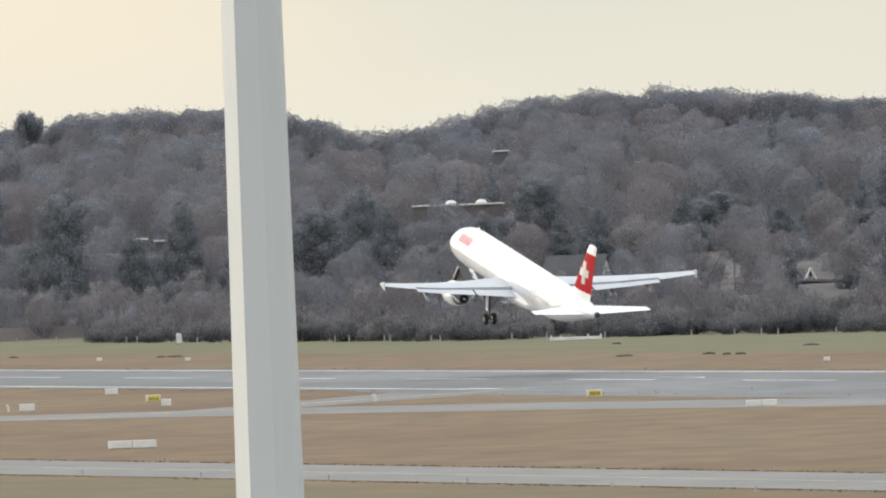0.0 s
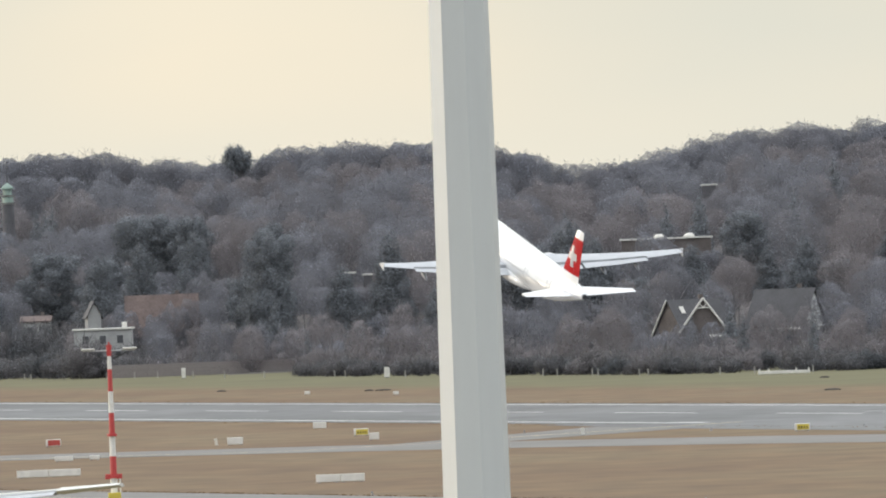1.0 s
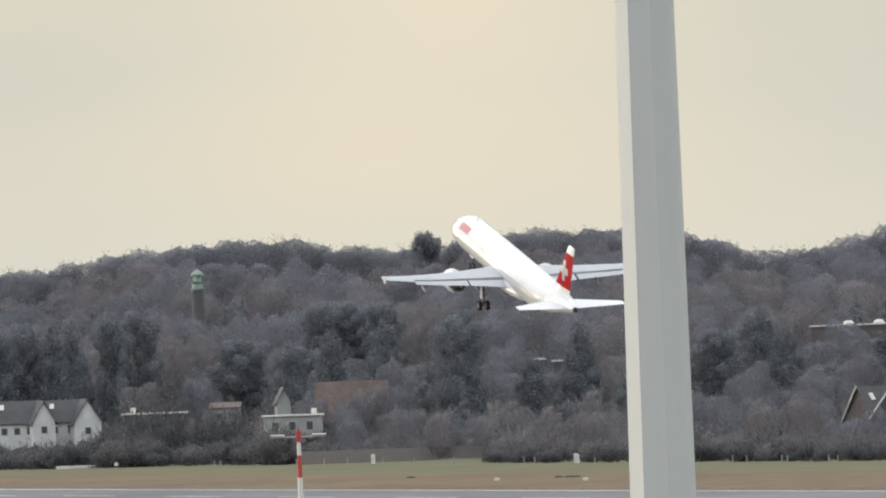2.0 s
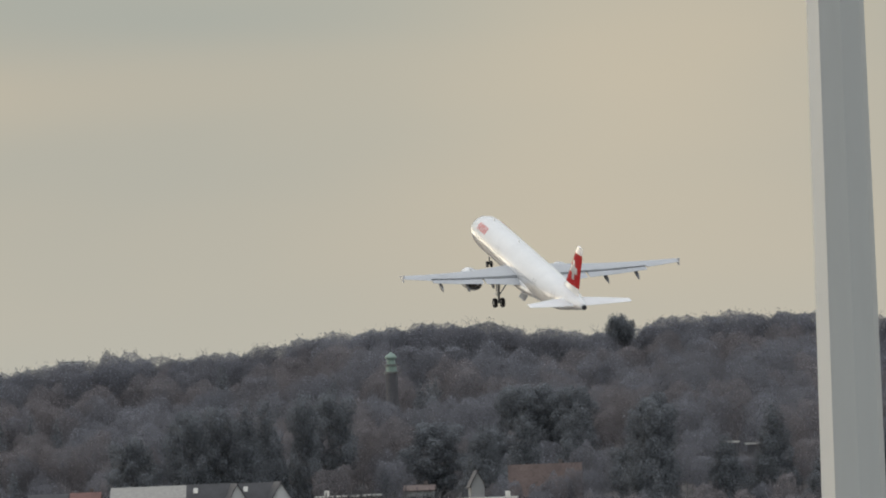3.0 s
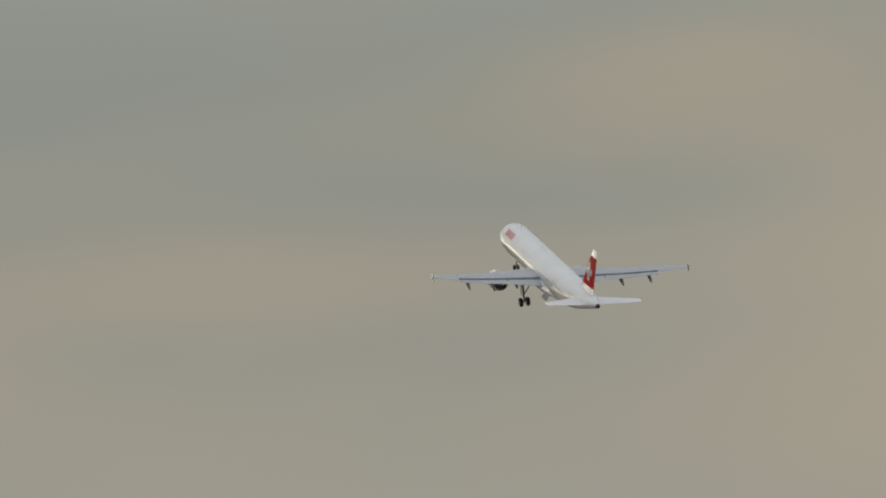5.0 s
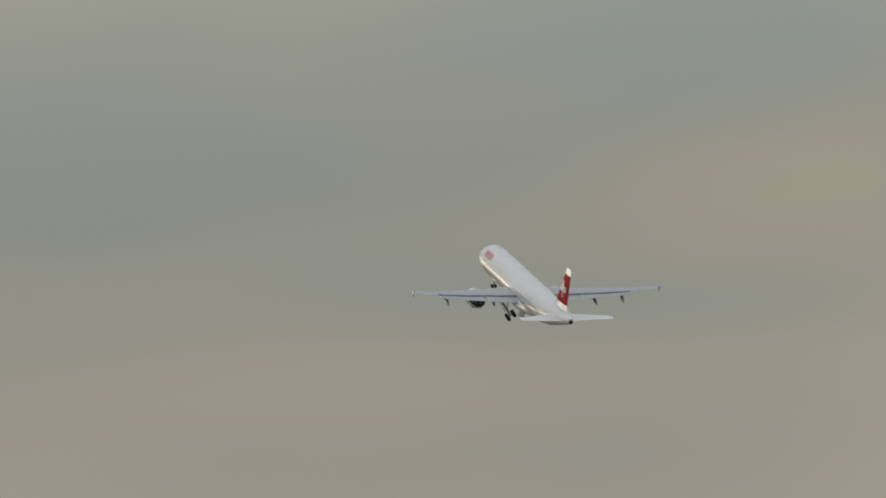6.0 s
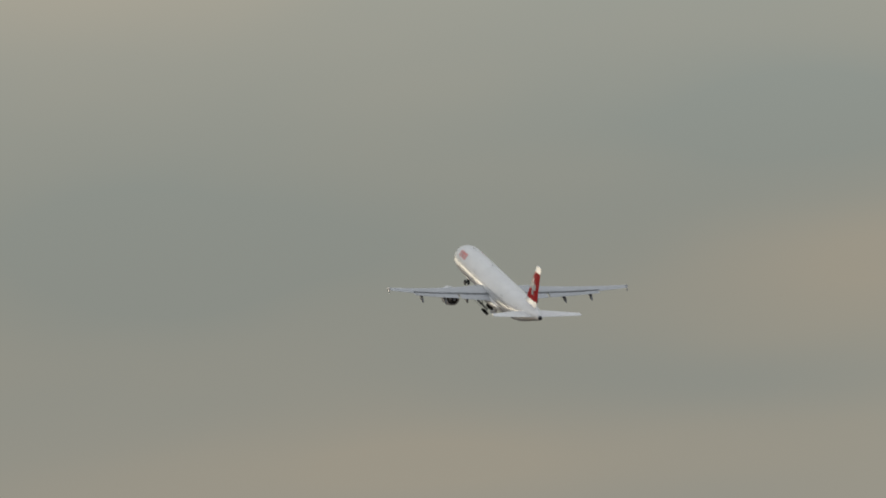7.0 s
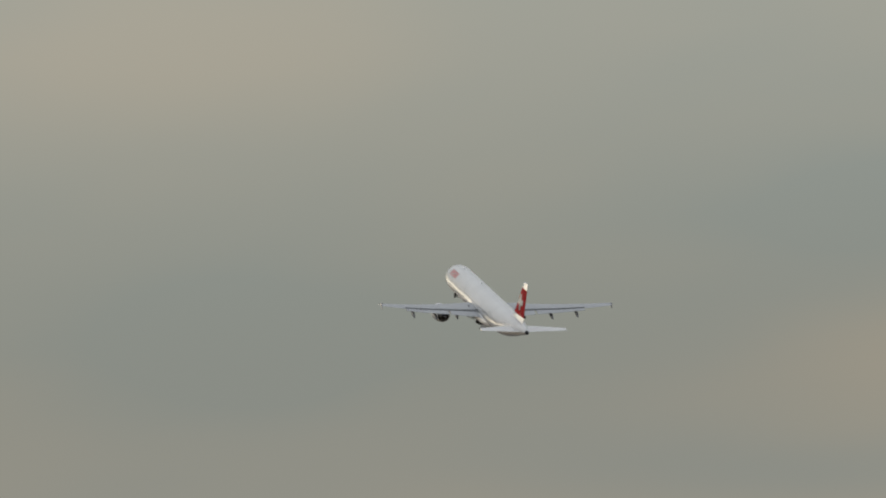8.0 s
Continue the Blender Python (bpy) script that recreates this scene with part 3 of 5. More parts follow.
        eng = part("engine", loft([circ(*c) for c in cow], closed=False), M["white"], jet, "white engine nacelle under the wing", smooth=True)
        part("core_nozzle", loft([circ(x, r) for x, r in ((-0.7, 0.82), (-1.6, 0.80), (-3.2, 0.66), (-4.25, 0.47), (-4.2, 0.40), (-3.3, 0.36))]), M["engine"], eng, "dark metal core nozzle", smooth=True)
        part("exhaust_cone", loft([circ(x, r, 16) for x, r in ((-3.4, 0.33), (-4.2, 0.24), (-4.9, 0.04))]), M["engine"], eng, smooth=True)
        # dark disc closes the duct in place of the shade within
        part("fan_duct_shade", loft([circ(-2.6, 0.84), circ(-2.75, 0.84)]), M["dark"], eng, "dark disc standing in for the shade inside the fan duct")
        pyl = [(ex - 0.9, ez + 1.10, 0.10, 0.14), (ex - 2.4, ez + 1.02, 0.22, 0.40), (ex - 4.6, ez + 0.75, 0.20, 0.62), (ex - 6.4, ez + 0.85, 0.05, 0.50)]
        part("pylon", loft([[(x, ey - w, b), (x, ey + w, b), (x, ey + w, b + h), (x, ey - w, b + h)] for x, b, w, h in pyl]), M["wing"], eng)
        # tailplane
        rings = [foil(S0 - 38.5 - (y - 0.7) * 0.60, 4.1 - (y - 0.7) * 0.475, side * y, 0.82 + (y - 0.7) * 0.065, 0.08) for y in (0.5, 2.5, 4.5, 5.9, 6.22)]
        part("tailplane", loft(rings), M["white"], jet)
        # main gear, hinged in the wing root, folding inwards
        leg = part("main_gear", tube((0, 0, 0), (0, 0, -2.95), 0.15, 0.11, 12), M["steel"], jet, "grey main landing gear leg", m=pose(S0 - 21.9, side * 3.75, -1.0))
        part("side_strut", tube((0, -side * 0.1, -1.9), (0, -side * 1.25, -0.25), 0.07, 0.07, 8), M["steel"], leg)
        part("drag_strut", tube((0, 0, -1.5), (0.75, 0, -0.2), 0.05, 0.05, 8), M["steel"], leg)
        part("leg_door", box(0.80, 0.05, 1.7, (0.0, side * 0.30, -2.1), 0.02), M["wing"], leg)
        part("axle", tube((0, -0.52, -2.95), (0, 0.52, -2.95), 0.08, 0.08, 8), M["steel"], leg)
        for k in (-0.46, 0.46):
            part("wheel", MAIN_WHEEL, None, leg, "black twin tyre", m=pose(0, k, -2.95))
        moving["leg", side] = leg
        # belly door: a curved panel that swings down from near the keel
        bm = bmesh.new()
        n = 7
        rows = []
        for x in (1.15, -1.15):
            for o in (0.0, 0.06):
                rows.append([bm.verts.new((x, side * (1.25 * i / n), 0.42 * (i / n) ** 2 + o)) for i in range(n + 1)])
        for i in range(n):
            for a, b in ((0, 2), (1, 3), (0, 1), (2, 3)):
                if a == 0 and b == 1 or a == 2:
                    bm.faces.new((rows[a][i], rows[a][i + 1], rows[b][i + 1], rows[b][i]))
                else:
                    bm.faces.new((rows[a][i], rows[a][i + 1], rows[b][i + 1], rows[b][i]))
        for i in (0, n):
            bm.faces.new((rows[0][i], rows[1][i], rows[3][i], rows[2][i]))
        moving["door", side] = part("gear_door", bm, M["wing"], jet, "curved belly gear door", m=pose(S0 - 21.7, side * 0.25, -2.53))
    # fin and rudder: white root and cap, red between
    bm = bmesh.new()
    zs = [1.55, 2.2, 2.75, 4.2, 5.6, 7.0, 7.85, 7.95]
    rings = []
    for z in zs:
        f = (z - 1.9) / 6.05
        le = S0 - (36.7 + 4.9 * max(f, 0) - (1.6 if z < 1.7 else 0.45 if z < 2.3 else 0))
        te = S0 - (42.1 + 1.55 * f)
        if z > 7.9:
            le -= 0.25
        rings.append(foil(le, le - te, 0, z, 0.10, n=7, upright=True))
    loft(rings, bm)
    for f in bm.faces:
        zc = f.calc_center_median().z
        f.material_index = 1 if livery and 2.75 < zc < 7.0 else 0
    part("fin", bm, [M["white"], M["red"]], jet, "tail fin, red with a white cross" if livery else "plain white tail fin")
    for side in (1, -1):
        if livery:
            # the cross follows the curve of the fin
            cx, cz, a, b, n = S0 - 40.55, 4.75, 1.22, 0.42, 4
            bm = bmesh.new()
            for p0, p1, q0, q1 in ((-b, b, -a, a), (-a, -b, -b, b), (b, a, -b, b)):
                grid = [[bm.verts.new((cx + (p0 + (p1 - p0) * u / n) - (q0 + (q1 - q0) * v / n) * 0.12, side * (fin_half(cx + (p0 + (p1 - p0) * u / n) - (q0 + (q1 - q0) * v / n) * 0.12, cz + q0 + (q1 - q0) * v / n) + 0.02),
                                       cz + q0 + (q1 - q0) * v / n)) for v in range(n + 1)] for u in range(n + 1)]
                for u in range(n):
                    for v in range(n):
                        bm.faces.new((grid[u][v], grid[u + 1][v], grid[u + 1][v + 1], grid[u][v + 1]))
            bmesh.ops.solidify(bm, geom=bm.faces, thickness=0.012)
            part("tail_cross", bm, M["white"], jet, "white upright cross on the red fin")
        part("rudder_seam", loft([[(S0 - 40.75 - 1.0 * (z - 2.4) / 5.0 + k, side * (fin_half(S0 - 40.75 - 1.0 * (z - 2.4) / 5.0, z) + o), z) for k, o in ((0.012, 0.006), (-0.012, 0.006), (-0.012, -0.05), (0.012, -0.05))] for z in (2.4, 4.0, 5.6, 7.4)]), M["steel"], jet)
    # nose gear, folding forwards
    leg = part("nose_gear", tube((0, 0, 0.1), (0, 0, -1.95), 0.10, 0.075, 10), M["steel"], jet, "grey nose landing gear leg", m=pose(S0 - 5.1, 0, -1.85))
    part("axle", tube((0, -0.3, -1.95), (0, 0.3, -1.95), 0.05, 0.05, 8), M["steel"], leg)
    part("drag_strut", tube((0, 0, -1.0), (0.8, 0, -0.1), 0.04, 0.04, 8), M["steel"], leg)
    for k in (-0.25, 0.25):
        part("wheel", NOSE_WHEEL, None, leg, "black nose tyre", m=pose(0, k, -1.95))
    moving["nose"] = leg
    for k in (-0.42, 0.42):
        part("nose_gear_door", box(1.5, 0.04, 0.55, (S0 - 6.3, k, -2.45), 0.015), M["white"], jet)
    return jet, moving


# heading left of north, in degrees: HEADING
def flight(x, y, z, pitch, bank):
    return Matrix.Translation((x, y, z)) @ Euler((0, 0, radians(90 + HEADING))).to_matrix().to_4x4() @ Euler((0, radians(-pitch), 0)).to_matrix().to_4x4() @ Euler((radians(-bank), 0, 0)).to_matrix().to_4x4()


HEADING = 18.6
FLIGHT = [
    (0.0, 8.24, 1449.5, 9.86, 12.40, 0.0), (0.5, -2.70, 1485.6, 12.73, 13.40, 0.2), (1.0, -14.33, 1521.5, 16.43, 14.20, 0.5), (1.5, -25.17, 1557.2, 20.59, 14.80, 0.9),
    (2.0, -36.59, 1592.8, 25.71, 15.30, 1.2), (2.5, -47.84, 1628.3, 31.17, 15.60, 1.5), (3.0, -59.21, 1663.5, 36.92, 15.80, 1.7), (3.5, -70.26, 1698.6, 43.18, 16.15, 1.8),
    (4.0, -81.87, 1733.6, 49.87, 16.22, 1.7), (4.5, -92.92, 1768.4, 56.46, 16.29, 1.2), (5.0, -103.92, 1803.0, 63.25, 16.26, 0.6), (5.5, -114.86, 1837.5, 70.19, 16.24, 0.0),
    (6.0, -125.58, 1871.8, 77.18, 16.11, -0.6), (6.5, -135.99, 1906.0, 84.15, 16.08, -0.8), (7.0, -146.01, 1940.0, 91.08, 16.15, -1.0), (7.5, -155.54, 1973.8, 98.02, 16.00, -1.2),
    (8.0, -164.48, 2007.5, 104.85, 15.90, -1.4),
]
JET, JET_PARTS = airliner(flight(*FLIGHT[0][1:]), "white twin-engined airliner climbing, red tail with white cross", True, 0.0037)
PARKED, _ = airliner(Matrix.Translation((-46.2, 786.0, 4.68)) @ pose(0, 0, 0, 0, 0.6, 82), "plain white airliner parked on the near apron", False, 0.0)


# ---- tall lighting mast near the camera ----
def near_mast():
    mast = thing("lighting_mast", pose(-0.6540, 50.0, 0), "tall tapered octagonal pale grey steel mast", "mast")
    bm = bmesh.new()
    n, rows = 8, []
    zs = [0.0, 6.0, 12.0, 15.0, 18.0, 22.0, 26.0]
    for z in zs:
        r = 0.1195 + (16.9 - z) * 0.0079
        r = max(r, 0.06) / math.cos(math.pi / 8) * 0.90
        rows.append([(r * math.cos(radians(11 + 45 * i)), r * math.sin(radians(11 + 45 * i)), z) for i in range(n)])
    loft(rows, bm)
    shaft = part("shaft", bm, M["pole"], mast)
    part("base_plate", box(0.75, 0.75, 0.04, (0, 0, 0), 0.01), M["steel"], mast)
    for a in (-0.3, 0.3):
        for b in (-0.3, 0.3):
            part("bolt", tube((a, b, 0.04), (a, b, 0.12), 0.025, 0.025, 6), M["steel"], mast)
    part("top_cap", tube((0, 0, 26.0), (0, 0, 26.06), 0.07, 0.05, 8), M["pole"], mast)


near_mast()


# ---- airfield things ----
def apron_mast():
    mast = thing("approach_light_mast", pose(-37.0, 950, 0, 0, 0, 4), "red and white banded mast with lamps on a crossbar", "light mast")
    z, i = 0.0, 0
    seams = [0.0, 1.35, 2.9, 4.3, 5.75, 7.25, 8.7, 10.2, 11.1]
    cols = [0, 0, 1, 0, 1, 0, 1, 0]
    for a, b, k in zip(seams, seams[1:], cols):
        r0, r1 = 0.26 - a * 0.011, 0.26 - b * 0.011
        part("band", tube((0, 0, a + 0.004), (0, 0, b - 0.004), r0, r1, 12), M["mast_red"] if k else M["mast_white"], mast, "red painted section" if k else "white painted section", smooth=False)
    for zz in (2.9, 5.75):
        part("collar", tube((0, 0, zz - 0.09), (0, 0, zz + 0.09), 0.34, 0.34, 12), M["mast_red"], mast)
    part("collar_lug", box(1.15, 0.14, 0.35, (0, 0, 2.75), 0.03), M["mast_red"], mast)
    part("head", tube((0, 0, 11.1), (0, 0, 11.85), 0.15, 0.2, 12), M["mast_red"], mast)
    part("crossbar", box(3.6, 0.12, 0.10, (0, 0, 11.42), 0.02), M["lamp_grey"], mast)
    for s in (1, -1):
        part("brace", tube((s * 0.15, 0, 10.9), (s * 1.35, 0, 11.40), 0.05, 0.05, 6), M["dark"], mast)
        part("lamp", box(0.95, 0.5, 0.13, (s * 1.42, 0, 11.53), 0.04), M["board"], mast, "flat white lamp")
        part("lamp", box(0.35, 0.4, 0.26, (s * 0.62, 0, 11.16), 0.04), M["dark"], mast, "dark hanging lamp")
    part("beacon", tube((0, 0, 11.75), (0, 0, 12.05), 0.08, 0.06, 8), M["mast_red"], mast)
    part("ladder_rail", tube((0.42, -0.05, 0), (0.42, -0.05, 2.8), 0.035, 0.035, 6), M["mast_white"], mast)
    part("switch_box", box(0.85, 0.5, 0.42, (0, -0.42, 1.42), 0.03), M["sign_yellow"], mast, "yellow cabinet")
    part("switch_box", box(0.85, 0.5, 0.75, (0, -0.42, 0.64), 0.03), M["dark"], mast, "black cabinet")


apron_mast()


def marker_board(x, y, w, h, panels=1, label="low white marker board standing on the grass", turn=0):
    ob = thing("marker_board", pose(x, y, 0, 0, 0, turn), label, "marker board", "marker boards on the grass")
    pw = w / panels
    for i in range(panels):
        cx = -w / 2 + pw * (i + 0.5)
        bm = box(pw - 0.03, 0.22, h - 0.08, (cx, 0, 0.08), 0.03)
        part("panel", bm, M["board"], ob)
        for k in (-0.35, 0.35):
            part("foot", box(0.07, 0.3, 0.08, (cx + k * pw, 0, 0)), M["steel"], ob)


def guide_sign(x, y, w, h, face, marks, label):
    ob = thing("guidance_sign", pose(x, y, 0, 0, 0, 3), label, "airport sign", "guidance signs")
    part("case", box(w, 0.28, h - 0.1, (0, 0, 0.1), 0.03), M["board"], ob)
    part("face", box(w - 0.28, 0.02, h - 0.24, (0.06, -0.145, 0.17), 0.004), face, ob)
    n = 4
    for i in range(n if marks else 0):
        part("mark", box(0.11, 0.012, 0.2, (-0.30 + i * 0.24, -0.158, 0.28), 0.002), M["sign_black"], ob)
    for k in (-0.4, 0.4):
        part("foot", box(0.08, 0.34, 0.1, (k * w, 0, 0)), M["steel"], ob)


marker_board(-34.2, 1418.2, 1.37, 0.70)
marker_board(-39.7, 1315.3, 1.5, 0.74)
marker_board(-24.4, 1071.1, 3.76, 0.66, 2, "long low white marker board on brown grass", -4)
marker_board(25.9, 1166.6, 2.63, 0.58, 2, "long low white marker board on brown grass")
marker_board(-26.6, 1313.6, 0.95, 0.72, 1, "white box beside a yellow sign")
marker_board(39.8, 1474.6, 0.71, 0.5)
marker_board(-32.3, 1738.6, 0.7, 0.48)
marker_board(-44.4, 1782.9, 0.7, 0.48)
marker_board(-52.9, 1246.1, 1.66, 0.5)
marker_board(-50.3, 1249.4, 0.86, 0.45)
marker_board(-50.3, 1154.2, 5.3, 0.66, 2, "long low white marker board on brown grass", 3)
guide_sign(-28.5, 1346.5, 1.42, 0.75, M["sign_yellow"], True, "yellow guidance sign with black marks, on grass")
guide_sign(13.0, 1261.9, 1.36, 0.72, M["sign_yellow"], True, "yellow guidance sign with black marks, on grass")
guide_sign(-58.4, 1352.9, 1.45, 0.75, M["sign_red"], False, "red guidance sign with a white end")


def windsock_stub(x, y, w, h):
    ob = thing("marker_post", pose(x, y, 0, 0, -8, 0), "small slanted white marker post", "marker post", "marker posts")
    part("post", box(w, 0.12, h, (0, 0, 0), 0.02), M["board"], ob)
    part("head", box(w * 1.2, 0.16, h * 0.3, (-w * 0.2, 0, h), 0.02), M["board"], ob)


def marker_disc(x, y):
    ob = thing("marker_disc", pose(x, y, 0), "round white marker disc on a short post", "marker", "marker discs")
    part("post", tube((0, 0, 0), (0, 0, 0.5), 0.05, 0.05, 8), M["post"], ob)
    part("disc", tube((0, -0.04, 0.7), (0, 0.04, 0.7), 0.32, 0.32, 20), M["board"], ob)


marker_disc(-116.5, 2238)

windsock_stub(-41.6, 1320.5, 0.24, 0.5)
windsock_stub(-6.9, 1296.5, 0.32, 0.5)


def edge_lights():
    first = thing("edge_light", pose(-25.6, 968.9, 0), "small dark taxiway edge light", "edge light", "edge lights")
    part("stem", tube((0, 0, 0), (0, 0, 0.2), 0.04, 0.04, 6), M["steel"], first)
    part("head", tube((0, 0, 0.2), (0, 0, 0.32), 0.07, 0.05, 8), M["steel"], first)
    part("base", tube((0, 0, 0), (0, 0, 0.05), 0.17, 0.15, 8), M["steel"], first)
    for x, y in ((-16.9, 940.5), (-8.1, 912.7), (0.9, 887.1), (9.7, 855), (17.8, 825.3), (20.2, 887.6), (3.0, 932), (-20.7, 1006.9), (4.9, 1290), (18.7, 1272.9), (27.3, 1267.1), (30, 1262.9), (-12.6, 1321)):
        copy_thing(first, pose(x, y, 0.0))


edge_lights()


def soil_mound(x, y, w):
    rng = random.Random(int(x * 10))
    bm = bmesh.new()
    bmesh.ops.create_icosphere(bm, subdivisions=3, radius=1.0)
    for v in bm.verts:
        k = 1 + 0.35 * noise.noise(v.co * 2.2 + Vector((x, y, 0)))
        v.co = Vector((v.co.x * w * 0.5 * k, v.co.y * w * 0.8 * k, max(v.co.z, -0.1) * 0.22 * k))
    ob = part("soil_mound", bm, M["soil"], None)
    ob.location = (x, y, 0)
    tagged(ob, "low dark mound of turned soil in the grass", "soil mound", "soil mounds")


for x, y, w in ((-35.2, 1804.7, 2.0), (-37.0, 1806, 1.2), (-58.2, 1876.8, 1.3), (32.9, 1579, 1.3), (31.4, 1581, 1.0), (42.7, 1647.8, 1.9), (21.1, 1751.9, 1.2), (29.6, 1591.6, 1.6), (20.1, 1602.2, 1.8)):
    soil_mound(x, y, w)


# ---- boundary: posts, pale wall, timber fence ----
def boundary():
    first = thing("fence_post", pose(-58.1, 2081.2, 0), "weathered pale boundary fence post", "fence post", "boundary fence posts")
    part("post", box(0.17, 0.17, 0.9, (0, 0, 0), 0.03), M["post"], first)
    part("cap", box(0.22, 0.22, 0.06, (0, 0, 0.9), 0.02), M["post"], first)
    for x, y in ((-46.8, 2043.3), (-45.1, 2036.1), (-35.5, 1987.1), (-15.5, 1929.5), (-13.5, 1921.1), (-8.6, 1900.5), (-7.8, 1897.2), (-2.2, 1873.2), (-1.0, 1868.1),
                 (31.4, 1803.5), (36.8, 1796.7), (40.1, 1790.3), (42, 1781.6), (49, 1767.3), (-99.5, 2209.7), (-98.3, 2204.8), (-90.1, 2190.3), (-85, 2169.6), (-80.3, 2159.4),
                 (-76.5, 2153), (-70.2, 2126.8), (-64.7, 2103.9), (8.5, 1850), (13, 1840), (20.5, 1826), (-27, 1962), (56, 1757), (61, 1748)):
        copy_thing(first, pose(x, y, 0))
    wall = thing("low_wall", pose(16.7, 1825.9, 0), "low pale concrete wall with posts by the boundary", "wall")
    part("panel", box(6.8, 0.25, 0.42, (0, 0, 0), 0.04), M["board"], wall)
    for k in (-3.2, -2.0, 1.6, 3.25):
        part("post", box(0.22, 0.3, 0.72, (k, 0.05, 0), 0.03), M["board"], wall)
    wall = thing("low_wall", pose(-124.6, 2272, 0, 0, 0, -3), "low pale concrete kerb wall at the grass edge", "wall")
    for k in range(3):
        part("panel", box(2.3, 0.25, 0.5, (-2.33 + 2.33 * k, 0, 0), 0.04), M["board"], wall)
    cab = thing("field_cabinet", pose(-38.3, 1999, 0), "white upright equipment cabinet by the boundary", "cabinet")
    part("body", box(0.78, 0.6, 1.3, (0, 0, 0.08), 0.04), M["board"], cab)
    part("roof", box(0.62, 0.7, 0.14, (-0.06, 0, 1.38), 0.03), M["board"], cab)
    part("plinth", box(0.7, 0.5, 0.08, (0, 0, 0)), M["steel"], cab)
    cab = thing("field_cabinet", pose(-71.5, 2123, 0), "slim white equipment cabinet by the boundary", "cabinet")
    part("body", box(0.62, 0.5, 1.5, (0, 0, 0.08), 0.04), M["board"], cab)
    part("plinth", box(0.6, 0.45, 0.08, (0, 0, 0)), M["steel"], cab)
    fence = thing("timber_fence", pose(-69.0, 2165, 0, 0, 0, -4), "long grey timber fence in front of gardens", "fence")
    me = None
    for i in range(14):
        x = -14.6 + i * 2.1
        part("rail", box(2.0, 0.05, 0.1, (x, 0.05, 1.5)), M["timber"], fence)
        for k in range(12):
            at = Matrix.Translation((x - 0.95 + k * 0.172, 0.01 * (k % 2), 0.06 + 0.03 * math.sin(k * 2.1)))
            p = part("board", box(0.155, 0.04, 2.0) if me is None else me, M["timber"], fence, m=at)
            me = p.data
        part("post", box(0.12, 0.12, 2.15, (x + 1.05, 0.05, 0), 0.01), M["timber"], fence)


boundary()


# ---- houses under the wooded slope ----
def house(x, y, w, d, eaves, ridge, label, wall, roof, turn=0.0, along_x=True, gable_trim=False, windows=3, chimney=True, skylight=None, verge=0):
    """A pitched-roof house; w wide, d deep, base on the land. along_x: the ridge runs across the view."""
    z = land(x, y) - 0.3
    ob = thing("house", pose(x, y, z, 0, 0, turn), label, "house", "houses below the wood")
    e, r = eaves - z, ridge - z
    bm = bmesh.new()
    a, b = w / 2, d / 2
    if along_x:
        prof = lambda q: [(q, -b, 0), (q, b, 0), (q, b, e), (q, 0, r - 0.15), (q, -b, e)]
        loft([prof(-a), prof(a)], bm)
    else:
        prof = lambda q: [(-a, q, 0), (a, q, 0), (a, q, e), (0, q, r - 0.15), (-a, q, e)]
        loft([prof(-b), prof(b)], bm)
    part("wall", bm, wall, ob)
    half, o = (b if along_x else a), 0.35
    slope = (r - e) / half
    for s in (1, -1):
        pts = [(s * (half + o), e - o * slope), (0, r), (0, r + 0.18), (s * (half + o), e - o * slope + 0.18)]
        q = (a if along_x else b) + o
        rows = [[((k, p, h) if along_x else (p, k, h)) for p, h in pts] for k in (-q, q)]
        part("roof_slope", loft(rows), roof, ob)
        if verge and along_x and s > 0:
            p0, p1 = Vector((verge * (q + 0.04), s * (half + o), e - o * slope + 0.09)), Vector((verge * (q + 0.04), 0, r + 0.09))
            part("bargeboard", tube(p0, p1, 0.15, 0.15, 6), M["board"], ob, "white bargeboard")
        if gable_trim and not along_x:
            p0, p1 = Vector((s * (half + o), -q - 0.05, e - o * slope)), Vector((0, -q - 0.05, r))
            part("bargeboard", tube(p0 + Vector((0, 0, 0.08)), p1 + Vector((0, 0, 0.12)), 0.17, 0.17, 6), M["board"], ob, "white bargeboard")
    if gable_trim and not along_x:
        k = -b - o - 0.05
        part("gable_truss", tube((-0.95, k, r - 0.95 * slope), (0.95, k, r - 0.95 * slope), 0.1, 0.1, 6), M["board"], ob, "white gable truss bar")
        for s in (1, -1):
            part("gable_truss", tube((0, k, r - 0.95 * slope), (s * 0.5, k, r - 0.5 * slope), 0.08, 0.08, 6), M["board"], ob, "white gable truss bar")
    if skylight is not None and along_x:
        a = math.atan2(r - e, half)
        bm = box(0.75, 1.3, 0.12, (0, 0, 0), 0.03)
        part("skylight", bm, M["board"], ob, "pale roof window", m=Matrix.Translation((skylight, -half * 0.32, e + (r - e) * 0.68 + 0.2)) @ Euler((a, 0, 0)).to_matrix().to_4x4())
    for i in range(windows):
        fx = (i + 0.5) / windows * w * 0.84 - w * 0.42
        win = part("window", box(1.1, 0.1, 1.25, (fx, -b - 0.02, max(e - 2.0, 0.8)), 0.02), M["render_white"], ob, "pale framed window")
        part("pane", box(0.86, 0.03, 1.0, (fx, -b - 0.075, max(e - 1.88, 0.92))), M["pane"], win)
    if chimney:
        part("chimney", box(0.6, 0.6, 1.5, (w * 0.22 if along_x else 0, b * 0.2, r - 0.7), 0.03), M["brick"], ob)
    return ob


